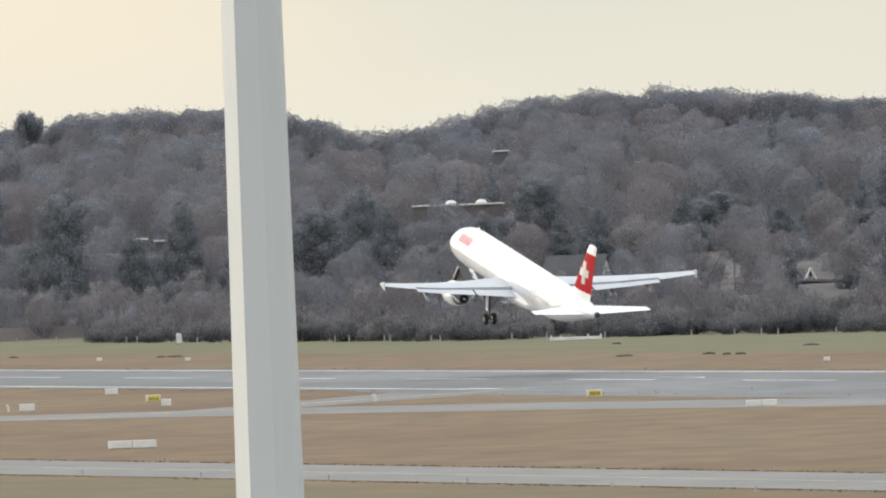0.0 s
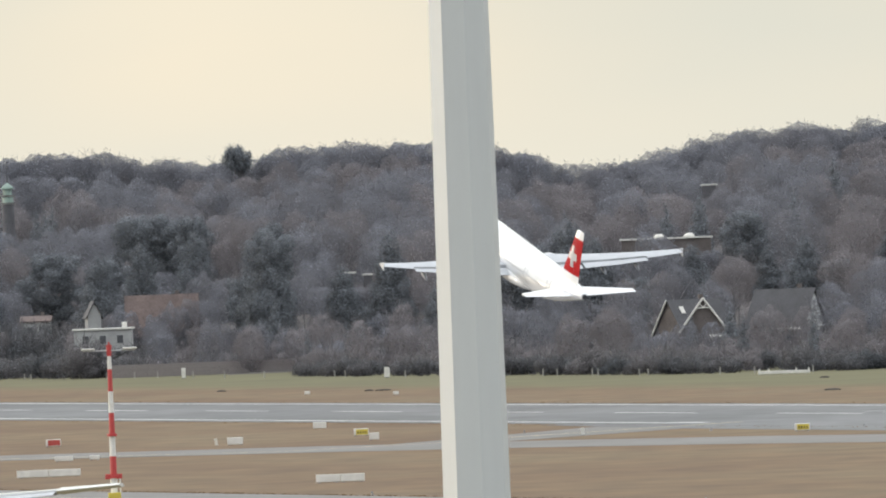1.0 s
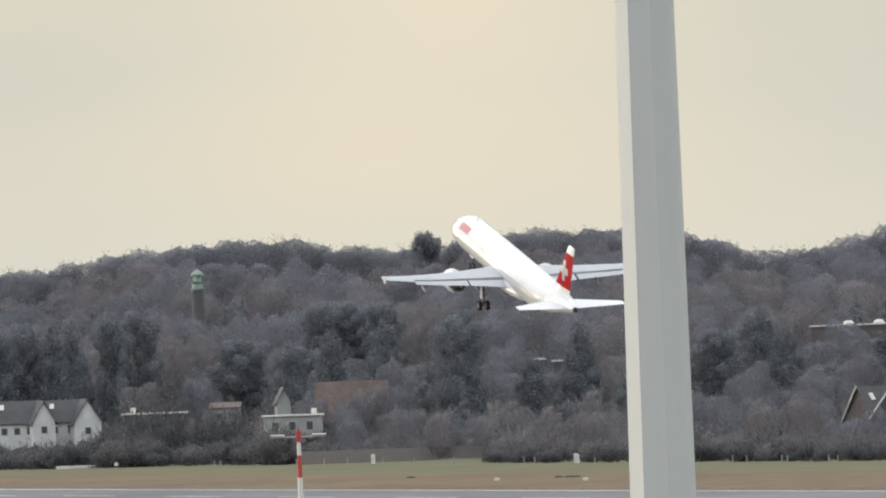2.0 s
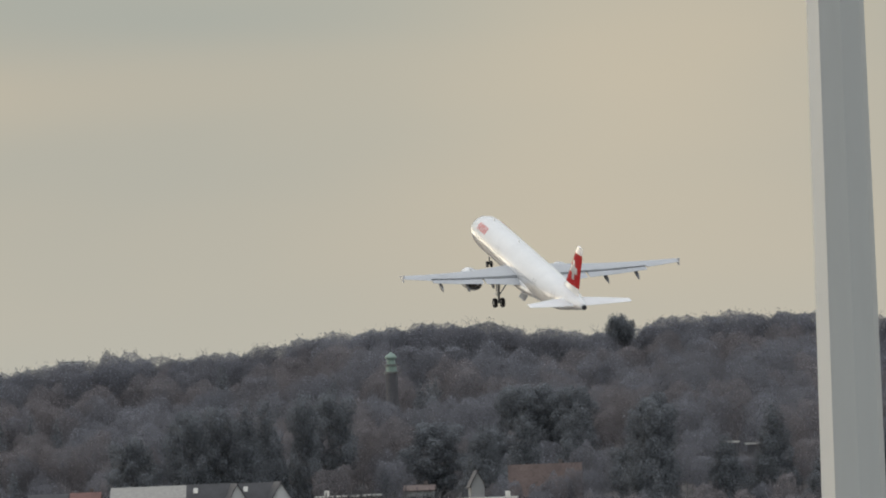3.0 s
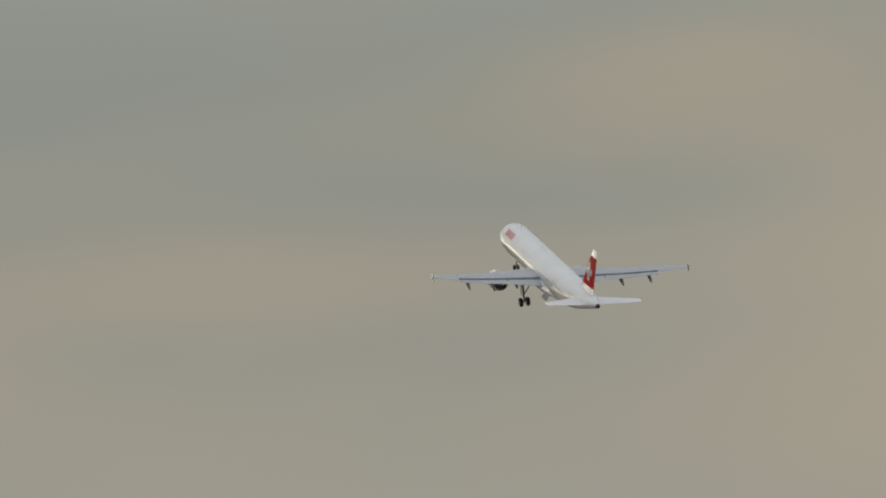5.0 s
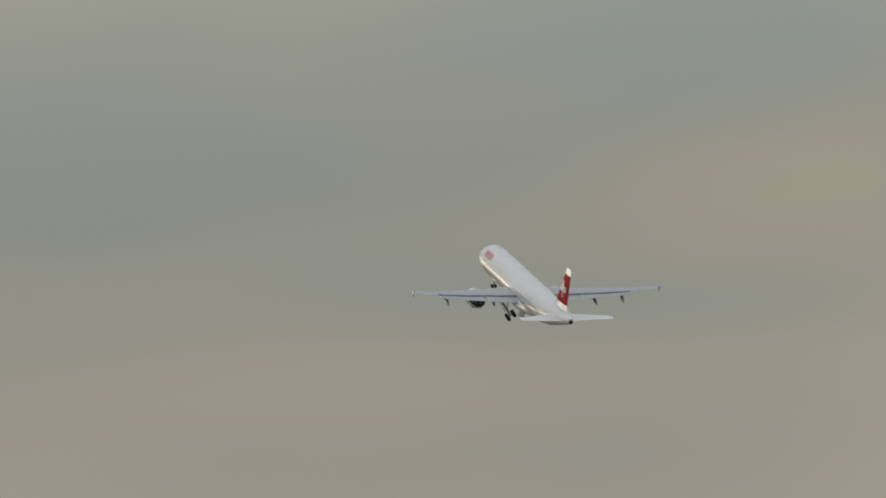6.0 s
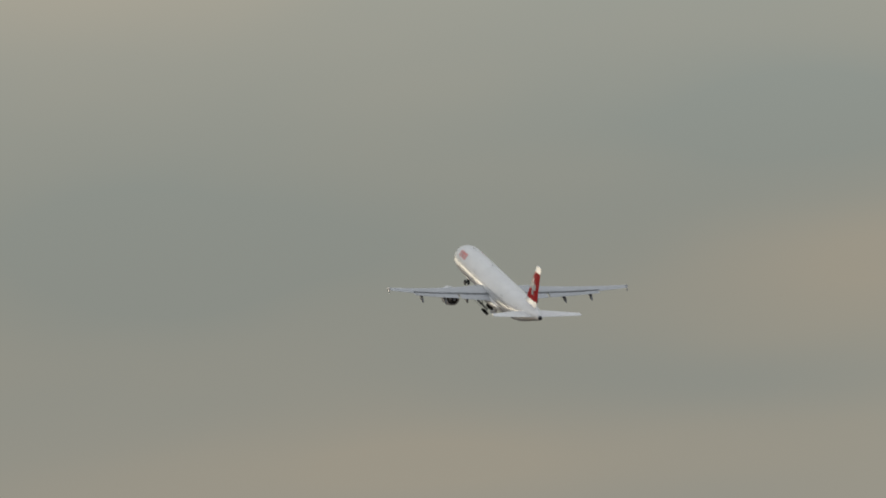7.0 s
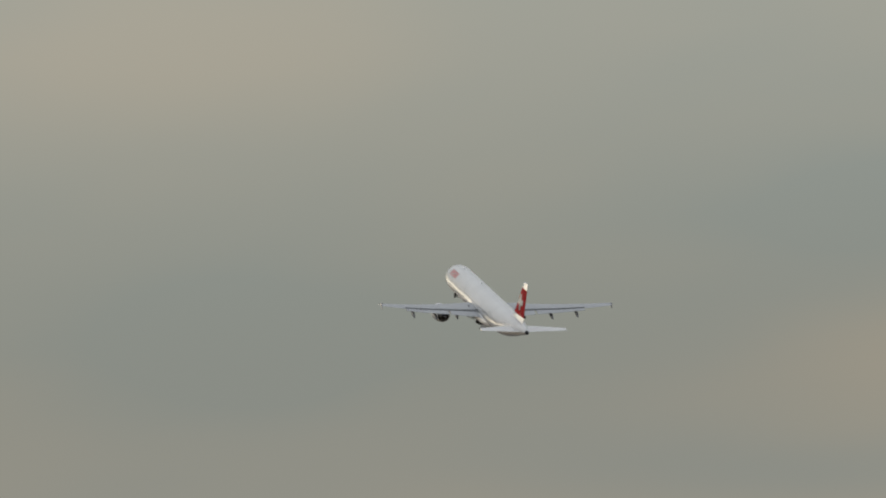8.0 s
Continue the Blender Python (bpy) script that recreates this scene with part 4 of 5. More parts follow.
def flat_house(x, y, w, d, top, label, wall, windows=4, extra=None, domes=()):
    z = land(x, y) - 0.3
    ob = thing("house", pose(x, y, z), label, "house", "houses below the wood")
    part("wall", box(w, d, top - z - 0.2, (0, 0, 0), 0.03), wall, ob)
    part("roof", box(w + 0.6, d + 0.6, 0.28, (0, 0, top - z - 0.2), 0.03), M["board"], ob, "pale flat roof edge")
    for i in range(windows):
        fx = (i + 0.5) / windows * w * 0.9 - w * 0.45
        win = part("window", box(1.2, 0.1, 1.5, (fx, -d / 2 - 0.02, top - z - 2.5), 0.02), M["render_white"], ob, "pale framed window")
        part("pane", box(0.96, 0.03, 1.26, (fx, -d / 2 - 0.075, top - z - 2.38)), M["pane"], win)
    for k in domes:
        rows = [[(k + r * math.cos(2 * math.pi * i / 12), r * math.sin(2 * math.pi * i / 12), top - z + 0.07 + h) for i in range(12)] for h, r in ((0, 1.0), (0.3, 0.9), (0.55, 0.6), (0.68, 0.2))]
        part("skylight", loft(rows), M["board"], ob, "pale domed skylight", smooth=True)
    if extra:
        part("roof_box", box(0.8, 0.8, 0.9, (extra, 0, top - z + 0.08), 0.05), M["board"], ob, "white box on the roof")
    return ob


house(7.2, 2030, 6.6, 8, 4.9, 9.4, "dark-roofed house with white gable bargeboards", M["brick"], M["slate"], 0, False, True, 2, False)
house(5.8, 2042, 8.6, 8, 4.2, 9.2, "long dark slate roofed house with a white verge", M["brick"], M["slate"], 34, True, False, 3, True, -2.8, -1)
house(19.3, 2045, 9.0, 8, 5.0, 10.2, "dark slate roofed house with pale gable end", M["chalk"], M["slate"], -24, True, False, 3, True)
flat_house(-88.0, 2240, 9.2, 7, 7.5, "pale flat-roofed house with dark windows", M["render_white"], 3, 3.4)
house(-80.6, 2300, 11.5, 9, 6.0, 12.3, "house with a large weathered red tile roof", M["brick"], M["tile"], 0, True, False, 3, True)
house(-91.6, 2290, 2.2, 5, 9.6, 11.7, "narrow house with a pale gable", M["render_white"], M["slate"], 8, False, False, 0, False)
house(-148, 2345, 13.5, 8, 9.0, 10.9, "long white house with a low grey roof", M["chalk"], M["post"], 0, True, False, 5, False)
house(-159.8, 2352, 4.6, 7, 8.4, 10.3, "small house with a red tile roof", M["brick"], M["red_tile"], 0, True, False, 1, True)
house(-166.4, 2356, 6.2, 7, 8.2, 10.2, "small brown house with a dark roof", M["brick"], M["slate"], 0, True, False, 1, False)
house(-137.6, 2335, 7.6, 8, 7.5, 11.0, "grey-roofed house beside a white building", M["chalk"], M["slate"], 0, True, False, 3, False, -2.6)
house(-133.6, 2331, 3.8, 7, 7.6, 10.9, "white gabled house with dark roof", M["chalk"], M["slate"], 12, False, False, 1, False)
house(-130.0, 2336, 6.3, 8, 7.5, 10.9, "grey-roofed house in a row of gables", M["chalk"], M["slate"], 0, True, False, 2, False, -1.9)
house(-126.3, 2331, 4.6, 7, 7.2, 11.0, "white gabled house with dark roof", M["chalk"], M["slate"], 12, False, False, 1, False)
flat_house(-113.6, 2310, 10.2, 7, 8.4, "low house with a pale flat roof", M["brick"], 0, -3.5)
house(-102.6, 2330, 4.6, 7, 8.7, 9.5, "small pale house with a low brown roof", M["render_white"], M["tile"], 0, True, False, 2, True)
house(53.5, 2095, 2.6, 5, 4.2, 6.8, "small pale gabled garden house", M["render_white"], M["slate"], 20, False, True, 1, False)
flat_house(2.6, 2350, 15.0, 9, 18.6, "long low house with a pale flat roof on the slope", M["brick"], 0, None, (-1.2, 3.9))
flat_house(79.5, 2500, 6.0, 6, 24.8, "pale house among the trees on the slope", M["render_white"], 2)
flat_house(-46.6, 2330, 2.6, 4, 14.5, "small brown hut with a white roof among the trees", M["tower_brick"], 0)
flat_house(-50.6, 2336, 2.0, 4, 14.9, "small brown hut with a white roof among the trees", M["tower_brick"], 0)
flat_house(11.2, 2600, 2.6, 4, 28.4, "small white-roofed brown hut high on the slope", M["tower_brick"], 0)
flat_house(-247, 3600, 6.2, 8, 40.9, "distant pale apartment block beyond the wooded ridge", M["chalk"], 3)
flat_house(63.6, 2550, 2.6, 4, 25.4, "small pale hut among the trees on the slope", M["render_white"], 1)


def garden_shed(x, y, w, d, top):
    ob = thing("garden_shed", pose(x, y, 0), "low garden shed with a pale roof among shrubs", "shed", "garden sheds")
    part("wall", box(w, d, top - 0.3, (0, 0, 0), 0.03), M["brick"], ob)
    part("roof", loft([[(k, -d / 2 - 0.2, top - 0.3), (k, d / 2 + 0.2, top - 0.05), (k, d / 2 + 0.2, top + 0.1), (k, -d / 2 - 0.2, top - 0.12)] for k in (-w / 2 - 0.2, w / 2 + 0.2)]), M["board"], ob)
    part("door", box(0.9, 0.06, 1.9, (w * 0.2, -d / 2 - 0.02, 0.0), 0.01), M["timber"], ob)


garden_shed(9.9, 2019, 3.6, 3.0, 4.1)
garden_shed(16.0, 2026, 2.2, 3.0, 4.6)
garden_shed(19.6, 2027, 3.4, 3.0, 4.7)


def lookout_tower():
    x, y = -118.5, 2590
    z = land(x, y) - 0.3
    ob = thing("lookout_tower", pose(x, y, z), "slim brick tower with a green copper cap and aerial", "tower")
    t = 33.2 - z
    part("shaft", tube((0, 0, 0), (0, 0, t - 3.6), 1.25, 1.1, 16), M["tower_brick"], ob, "dark brick tower shaft")
    part("gallery", tube((0, 0, t - 3.6), (0, 0, t - 3.2), 1.15, 1.45, 16), M["render_white"], ob, "pale gallery ring")
    part("drum", tube((0, 0, t - 3.2), (0, 0, t - 2.2), 1.0, 1.0, 16), M["copper"], ob)
    part("gallery", tube((0, 0, t - 2.2), (0, 0, t - 1.85), 1.1, 1.4, 16), M["render_white"], ob, "pale gallery ring")
    part("lantern", tube((0, 0, t - 1.85), (0, 0, t - 0.8), 0.8, 0.8, 16), M["copper"], ob)
    part("cap", loft([[(r * math.cos(2 * math.pi * i / 16), r * math.sin(2 * math.pi * i / 16), t + h) for i in range(16)] for h, r in ((-0.8, 1.2), (-0.45, 1.1), (-0.1, 0.8), (0.2, 0.35), (0.45, 0.1))]), M["copper"], ob, "green copper cap", smooth=True)
    part("aerial", tube((0, 0, t + 0.2), (0, 0, t + 4.2), 0.08, 0.05, 6), M["dark"], ob)
    part("aerial_head", tube((0, 0, t + 4.15), (0, 0, t + 4.35), 0.35, 0.3, 8), M["dark"], ob)


lookout_tower()


# ---- trees ----
def stick(p0, p1, w0, w1, V, T, K, k):
    """A three-sided tapering stick appended to the arrays."""
    p0, p1 = np.asarray(p0, float), np.asarray(p1, float)
    d = p1 - p0
    d /= np.linalg.norm(d) + 1e-9
    u = np.cross(d, (0.31, 0.87, 0.38))
    u /= np.linalg.norm(u) + 1e-9
    v = np.cross(d, u)
    b = len(V)
    for p, w in ((p0, w0), (p1, w1)):
        for a in (0, 2.094, 4.189):
            V.append(p + w * (math.cos(a) * u + math.sin(a) * v))
    for i in range(3):
        j = (i + 1) % 3
        T.extend(((b + i, b + j, b + 3 + j), (b + i, b + 3 + j, b + 3 + i)))
        K.extend((k, k))


def blade(p, d, ln, w, rng, V, T, K, k):
    """A thin twig or needle spray turned to the light: one long triangle."""
    d = np.asarray(d, float)
    d /= np.linalg.norm(d) + 1e-9
    u = np.cross(d, np.array((0.0, -0.62, 0.78)) + rng.normal(0, 0.22, 3))
    u /= np.linalg.norm(u) + 1e-9
    b = len(V)
    V.extend((p - u * w / 2, p + u * w / 2, p + d * ln))
    T.append((b, b + 1, b + 2))
    K.append(k)


def ico_shell(k):
    """Vertices and triangles of an icosphere."""
    bm = bmesh.new()
    bmesh.ops.create_icosphere(bm, subdivisions=k, radius=1.0)
    v, t = np.array([tuple(q.co) for q in bm.verts]), np.array([[q.index for q in f.verts] for f in bm.faces])
    bm.free()
    return v, t


SHELLS = {k: ico_shell(k) for k in (1, 2, 3)}


def clump(c, radii, rng, V, T, K, k, fine=2, rough=0.3):
    """A closed uneven mass of twigs too fine to tell apart; returns its points and middle."""
    S, F = SHELLS[fine]
    w = rng.normal(0, 1.0, (4, 3))
    bumps = sum(np.sin(S @ w[i] * (2.0 + 1.2 * i) + rng.uniform(0, 6.28)) / (1 + 0.35 * i) for i in range(4)) / 2
    P = S * (1 + rough * bumps + rng.uniform(-rough, rough, len(S)) / 3)[:, None] * np.asarray(radii) + np.asarray(c)
    b = len(V)
    V.extend(P)
    T.extend(map(tuple, F + b))
    K.extend([k] * len(F))
    return P


def bare_tree(seed, H=17.0, R=5.0, twigs=950, low=0.26, full=False):
    """Leafless broadleaf: trunk, limbs and an uneven crown of twigs. Material 0 wood, 1 twigs."""
    rng = np.random.default_rng(seed)
    V, T, K = [], [], []
    stick((0, 0, -0.5), (rng.normal(0, 0.3), rng.normal(0, 0.3), H * 0.6), 0.24, 0.10, V, T, K, 0)
    c = np.array((0, 0, H * (low + 0.96) / 2))
    P = clump(c, (R * 0.72, R * 0.72, H * (0.86 - low) / 2), rng, V, T, K, 1, 3, 0.24 if full else 0.36)
    if full:
        clump(c, (R * 0.62, R * 0.62, H * (0.80 - low) / 2), rng, V, T, K, 1, 2, 0.3)
    for i in range(9):
        q = P[int(rng.integers(len(P)))]
        stick((0, 0, min(max(H * 0.15, q[2] - H * 0.25), H * 0.58)), q, 0.08, 0.03, V, T, K, 0)
    for i in range(twigs):
        v = P[int(rng.integers(len(P)))] - c
        p = c + v * rng.uniform(0.85, 1.07 if full else 1.35) + rng.normal(0, 0.15 if full else 0.3, 3)
        blade(p, v / R * 0.6 + np.array((0, 0, 0.5)) + rng.normal(0, 0.45, 3), rng.uniform(0.5, 1.3) * (0.55 if full else 1.0), rng.uniform(0.09, 0.20), rng, V, T, K, 1)
    V = np.array(V)
    V[:, 2] *= H / V[:, 2].max()
    return V, np.array(T), np.array(K)


def spruce(seed, H=16.0, R=3.8, sprays=1500):
    """Conifer: a broad cone of drooping needle sprays."""
    rng = np.random.default_rng(seed)
    V, T, K = [], [], []
    stick((0, 0, -0.5), (0, 0, H * 0.97), 0.22, 0.03, V, T, K, 0)
    lobes = rng.uniform(0.82, 1.12, 11)
    for i in range(14):
        f = 0.05 + 0.85 * (i / 13) ** 0.9
        lim, a = R * (1 - f) ** 0.85, i * 2.4
        r = max(0.58 * lim, 0.25)
        clump((0.30 * lim * math.cos(a), 0.30 * lim * math.sin(a), H * f), (r, r, 1.3 * r), rng, V, T, K, 1, 2 if sprays > 2000 else 1)
    for i in range(sprays):
        f = 1 - math.sqrt(rng.uniform(0.0, 1.0))
        f = 0.04 + 0.96 * f
        a = rng.uniform(0, 6.283)
        lim = R * ((1 - f) * 0.95 + 0.03) ** 0.85 * lobes[int(a / 6.284 * 11)] * (0.92 + 0.12 * math.sin(f * 30 + lobes[0] * 9))
        r = lim * math.sqrt(rng.uniform(0.45, 0.95))
        p = np.array((r * math.cos(a), r * math.sin(a), H * f))
        d = np.array((math.cos(a), math.sin(a), rng.uniform(-0.5, 0.2))) + rng.normal(0, 0.25, 3)
        blade(p, d, rng.uniform(0.4, 0.9), rng.uniform(0.10, 0.25), rng, V, T, K, 1)
    return np.array(V), np.array(T), np.array(K)


def evergreen(seed, H=16.0, R=5.0, sprays=5200, low=-1.0):
    """Rounded dark evergreen in several masses."""
    rng = np.random.default_rng(seed)
    V, T, K = [], [], []
    stick((0, 0, -0.5), (0, 0, H * 0.7), 0.25, 0.08, V, T, K, 0)
    n = 34
    for i in range(n):
        a, e = i * 2.4, low + (0.9 - low) * (i + rng.uniform(0, 1)) / n
        q = rng.uniform(0.2, 1.0 if low > 0 else 0.75) * math.sqrt(max(0.05, 1 - e * e * 0.9))
        c = np.array((R * q * math.cos(a), R * q * math.sin(a), H * (0.50 + 0.38 * e)))
        stick((0, 0, max(c[2] - 2.5, 0.5)), c, 0.08, 0.03, V, T, K, 0)
        airy = 0.62 if low > 0 else 1.0
        clump(c, [R * rng.uniform(0.2, 0.28) * airy] * 3, rng, V, T, K, 1)
        for k in range(sprays // n):
            v = rng.normal(size=3)
            v /= np.linalg.norm(v)
            blade(c + v * R * rng.uniform(0.15, 0.36) * airy, v + rng.normal(0, 0.5, 3), rng.uniform(0.3, 0.7), rng.uniform(0.10, 0.22), rng, V, T, K, 1)
    V = np.array(V)
    V[:, 2] *= H / V[:, 2].max()
    return V, np.array(T), np.array(K)


def shrub(seed, H=2.6, R=1.9, sprays=170):
    rng = np.random.default_rng(seed)
    V, T, K = [], [], []
    for i in range(3):
        a, r = i * 2.1, R * rng.uniform(0.42, 0.56)
        clump((R * 0.36 * math.cos(a), R * 0.36 * math.sin(a), H * rng.uniform(0.25, 0.45)), (r, r, r), rng, V, T, K, 1, 1)
    for i in range(7):
        a = rng.uniform(0, 6.283)
        stick((0, 0, -0.2), (R * 0.6 * math.cos(a), R * 0.6 * math.sin(a), H * rng.uniform(0.6, 0.9)), 0.05, 0.02, V, T, K, 0)
    for i in range(sprays):
        v = rng.normal(size=3)
        v /= np.linalg.norm(v)
        v[2] = abs(v[2])
        p = v * rng.uniform(0.55, 0.95) * np.array((R, R, H))
        blade(p, v + np.array((0, 0, 0.35)) + rng.normal(0, 0.5, 3), rng.uniform(0.3, 0.7), rng.uniform(0.07, 0.16), rng, V, T, K, 1)
    return np.array(V), np.array(T), np.array(K)


def split_tree(name, data, leaf, label, category, group):
    """A tree as a thing with a trunk and a crown."""
    V, T, K = data
    ob = thing(name, pose(0, 0, 0), label, category, group)
    for k, (n, m) in enumerate((("trunk", M["bark"]), ("crown", leaf))):
        t = T[K == k]
        used, inv = np.unique(t.ravel(), return_inverse=True)
        part(n, tri_mesh(n, V[used], inv.reshape(-1, 3), m), None, ob)
    return ob


def scatter(name, protos, places, materials, label, category):
    """One joined growth out of many scaled and turned prototypes."""
    Vs, Ts, Ks, base = [], [], [], 0
    for x, y, z, sc, hz, a, k, leaf in places:
        V, T, K = protos[k]
        c, s = math.cos(a) * sc, math.sin(a) * sc
        Vs.append(np.stack([c * V[:, 0] - s * V[:, 1] + x, s * V[:, 0] + c * V[:, 1] + y, V[:, 2] * hz + z], 1))
        Ts.append(T + base)
        Ks.append(np.where(K == 0, 0, leaf))
        base += len(V)
    ob = new(name, tri_mesh(name, np.concatenate(Vs), np.concatenate(Ts), materials, np.concatenate(Ks)))
    return tagged(ob, label, category, kind="stuff")


# broad dark pines (x, y, height of the top, breadth) and slim conifers (x, y, height of the tip)
PINES = [(-146.2, 2420, 25.3, 1.1), (-141.3, 2424, 25.6, 1.0), (-156.1, 2418, 20.8, 1.2), (-126.6, 2426, 27.0, 0.8), (-103.8, 2420, 21.3, 1.5), (-94.2, 2424, 19.2, 1.3), (-91.5, 2490, 27.6, 1.2),
         (-86.5, 2486, 27.2, 1.2), (-81.2, 2480, 26.9, 1.0), (-65.6, 2430, 24.7, 0.8), (-45.2, 2426, 21.5, 1.0), (-28.5, 2330, 19.0, 0.9), (-66.8, 2300, 16.0, 0.9), (29.5, 2210, 14.5, 1.0), (-2.5, 2200, 13.0, 0.9), (45.0, 2300, 19.5, 1.1)]
CONIFERS = [(15.7, 2300, 23.5), (24.3, 2200, 18.6), (6.5, 2250, 18.1), (18.7, 2250, 16.5), (38.8, 2250, 19.3), (41.5, 2260, 18.4), (47.3, 2250, 17.2), (54.1, 2250, 17.2), (-13.1, 2300, 23.3), (-15.0, 2305, 22.0),
             (-20.2, 2250, 19.8), (-8.9, 2250, 19.9), (-42.9, 2300, 22.2), (-61.4, 2250, 22.5), (37.5, 2450, 25.0), (-61.6, 2255, 23.6), (-78.1, 2400, 23.6), (-92.6, 2350, 20.5),
             (-136.3, 2420, 26.0), (-134.0, 2440, 26.5), (-122.4, 2440, 27.4), (-86.6, 2370, 22.0), (-33, 2230, 15.5), (-50, 2260, 17.0), (60, 2270, 18), (66, 2260, 16)]


def plant():
    rng = np.random.default_rng(5)
    # trees of the wood's edge keep low branches, those inside it have crowns on bare stems
    bare = [bare_tree(i, 17.0, 4.6 + 0.4 * (i % 4), 950, 0.06) for i in range(4)]
    bare += [bare_tree(i, 17.0, 5.0 + 0.4 * (i % 3)) for i in range(4, 9)]
    spr = [spruce(20 + i, 16.0, 3.2 + 0.4 * i, 900) for i in range(4)]
    crest = [bare_tree(200 + i, 17.0, 5.4 + 0.3 * i, 1700, 0.3, True) for i in range(4)]
    bush = [shrub(40 + i) for i in range(6)]
    rows = CONIFERS
    # the wooded slope
    places = []
    for row in range(26):
        f = row / 25
        n = 46
        for i in range(n):
            x = -262 + 374 * (i + rng.uniform(0.1, 0.9)) / n
            y0 = fence_y(x) + 75
            y = y0 + (RIDGE_Y + 30 - y0) * f + rng.uniform(-16, 16)
            if y > RIDGE_Y + 45:
                continue
            if any(abs(x - hx) < hw and -front < y - hy < 12 for hx, hy, hw, front in HOLES):
                continue
            if any((abs(x - c[0]) < 4.5 and (-125 if len(c) < 4 and c[0] > -70 else -45) < y - c[1] < 4) for c in CONIFERS + PINES) and f > 0.12:
                continue
            young = 0.55 if f < 0.15 else 0.75 if f < 0.3 else 0.95
            s = rng.uniform(0.8, 1.15) * young
            k = int(rng.integers(4)) if f < 0.14 else 4 + int(rng.integers(5))
            # stands of russet birch and of dark pine among the grey broadleaves
            drift = noise.noise(Vector((x * 0.045, y * 0.012, 3.1)))
            pine = noise.noise(Vector((x * 0.05, y * 0.010, 9.4)))
            leaf = 2 if drift + rng.normal(0, 0.15) > 0.12 else 1
            if f < 0.75 and rng.uniform() < (0.30 if pine > 0.22 else 0.03):
                k, leaf = 9 + int(rng.integers(4)), 3
            places.append((x, y, land(x, y) - 0.2, s, s * rng.uniform(0.9, 1.08), rng.uniform(0, 6.28), k, leaf))
    # closed row of crowns along the crest, and low growth below the house on the slope
    for i in range(90):
        x = -262 + 374 * (i + rng.uniform(0.2, 0.8)) / 90
        y = RIDGE_Y + rng.uniform(-14, 14)
        h = (ridge_z(x) + rng.uniform(0.6, 2.3) - (0.7 if abs(x + 80.6) < 7 else 0) - land(x, y)) / 17.0
        places.append((x, y, land(x, y) - 0.2, h * 1.32, h, rng.uniform(0, 6.28), 13 + int(rng.integers(4)), 1))
    for i in range(79):
        x = -262 + 374 * (i + rng.uniform(0.2, 0.8)) / 79
        y = RIDGE_Y + rng.uniform(24, 52)
        h = (ridge_z(x) + rng.uniform(-0.2, 1.0) - (0.8 if abs(x + 80.6) < 8 else 0) - land(x, y)) / 17.0
        places.append((x, y, land(x, y) - 0.2, h * 1.2, h, rng.uniform(0, 6.28), 4 + int(rng.integers(5)), 1))
    for i in range(14):
        x, y = -6 + 17 * i / 13, 2330 + rng.uniform(-5, 5)
        h = (17.7 + rng.uniform(-0.8, 0.3) - land(x, y)) / 17.0
        places.append((x, y, land(x, y) - 0.2, h * 1.2, h, rng.uniform(0, 6.28), 4 + int(rng.integers(5)), 1))
    places.append((-181, 2742, land(-181, 2742) - 0.2, 0.42, (38.2 - land(-181, 2742)) / 17.0, 1.0, 14, 1))
    for hx, hy, top, w in ((-46.6, 2330, 14.5, 2), (-50.6, 2336, 14.9, 2), (11.2, 2600, 28.4, 2), (79.5, 2500, 24.8, 4), (63.6, 2550, 25.4, 2), (53.5, 2095, 6.6, 2)):
        for i in range(5):
            x, y = hx + w * (i - 2) * 0.8 + rng.uniform(-0.4, 0.4), hy - rng.uniform(10, 16)
            h = (top - rng.uniform(0.7, 1.3) - land(x, y)) / 17.0
            places.append((x, y, land(x, y) - 0.2, 0.85, h, rng.uniform(0, 6.28), 4 + int(rng.integers(5)), 1 + i % 2))
    for i in range(6):
        x, y = -86.5 + 2.2 * i + rng.uniform(-0.7, 0.7), 2284 + rng.uniform(-4, 4)
        h = rng.uniform(0.5, 0.78)
        places.append((x, y, land(x, y) - 0.2, h * 0.9, h, rng.uniform(0, 6.28), int(rng.integers(4)), 1 + i % 2))
    for i in range(880):
        x = rng.uniform(-262, 112)
        y0 = fence_y(x) + 110
        y = y0 + (RIDGE_Y + 60 - y0) * rng.uniform(0, 1)
        if any(abs(x - hx) < hw + 1 and -front < y - hy < 12 for hx, hy, hw, front in HOLES):
            continue
        q = rng.uniform(1.3, 2.4)
        places.append((x, y, land(x, y) - 0.1, q * 1.25, q, rng.uniform(0, 6.28), 17 + int(rng.integers(6)), 2 if rng.uniform() < 0.4 else 1))
    scatter("woodland", bare + spr + crest + bush, places, [M["bark"], M["twig"], M["russet"], M["needle"]], "dense leafless winter woodland with dark conifers on a slope", "woodland")
    # hedge and thicket behind the boundary
    places = []
    for i in range(420):
        x = rng.uniform(-210, 110)
        y = fence_y(x) + 14 + abs(rng.normal(0, 22))
        if -88 < x < -53 and y < 2176:
            continue
        s = rng.uniform(0.7, 1.5) * (1.5 if x < -86 else 1.0)
        places.append((x, y, 0, s * 1.1, s * rng.uniform(0.8, 1.2), rng.uniform(0, 6.28), int(rng.integers(6)), 1))
    for i in range(34):
        x, y = -95.5 + 15 * i / 33, 2229 + rng.uniform(-3, 3)
        s = rng.uniform(1.7, 2.05)
        places.append((x, y, land(x, y) - 0.1, s, s, rng.uniform(0, 6.28), int(rng.integers(6)), 1))
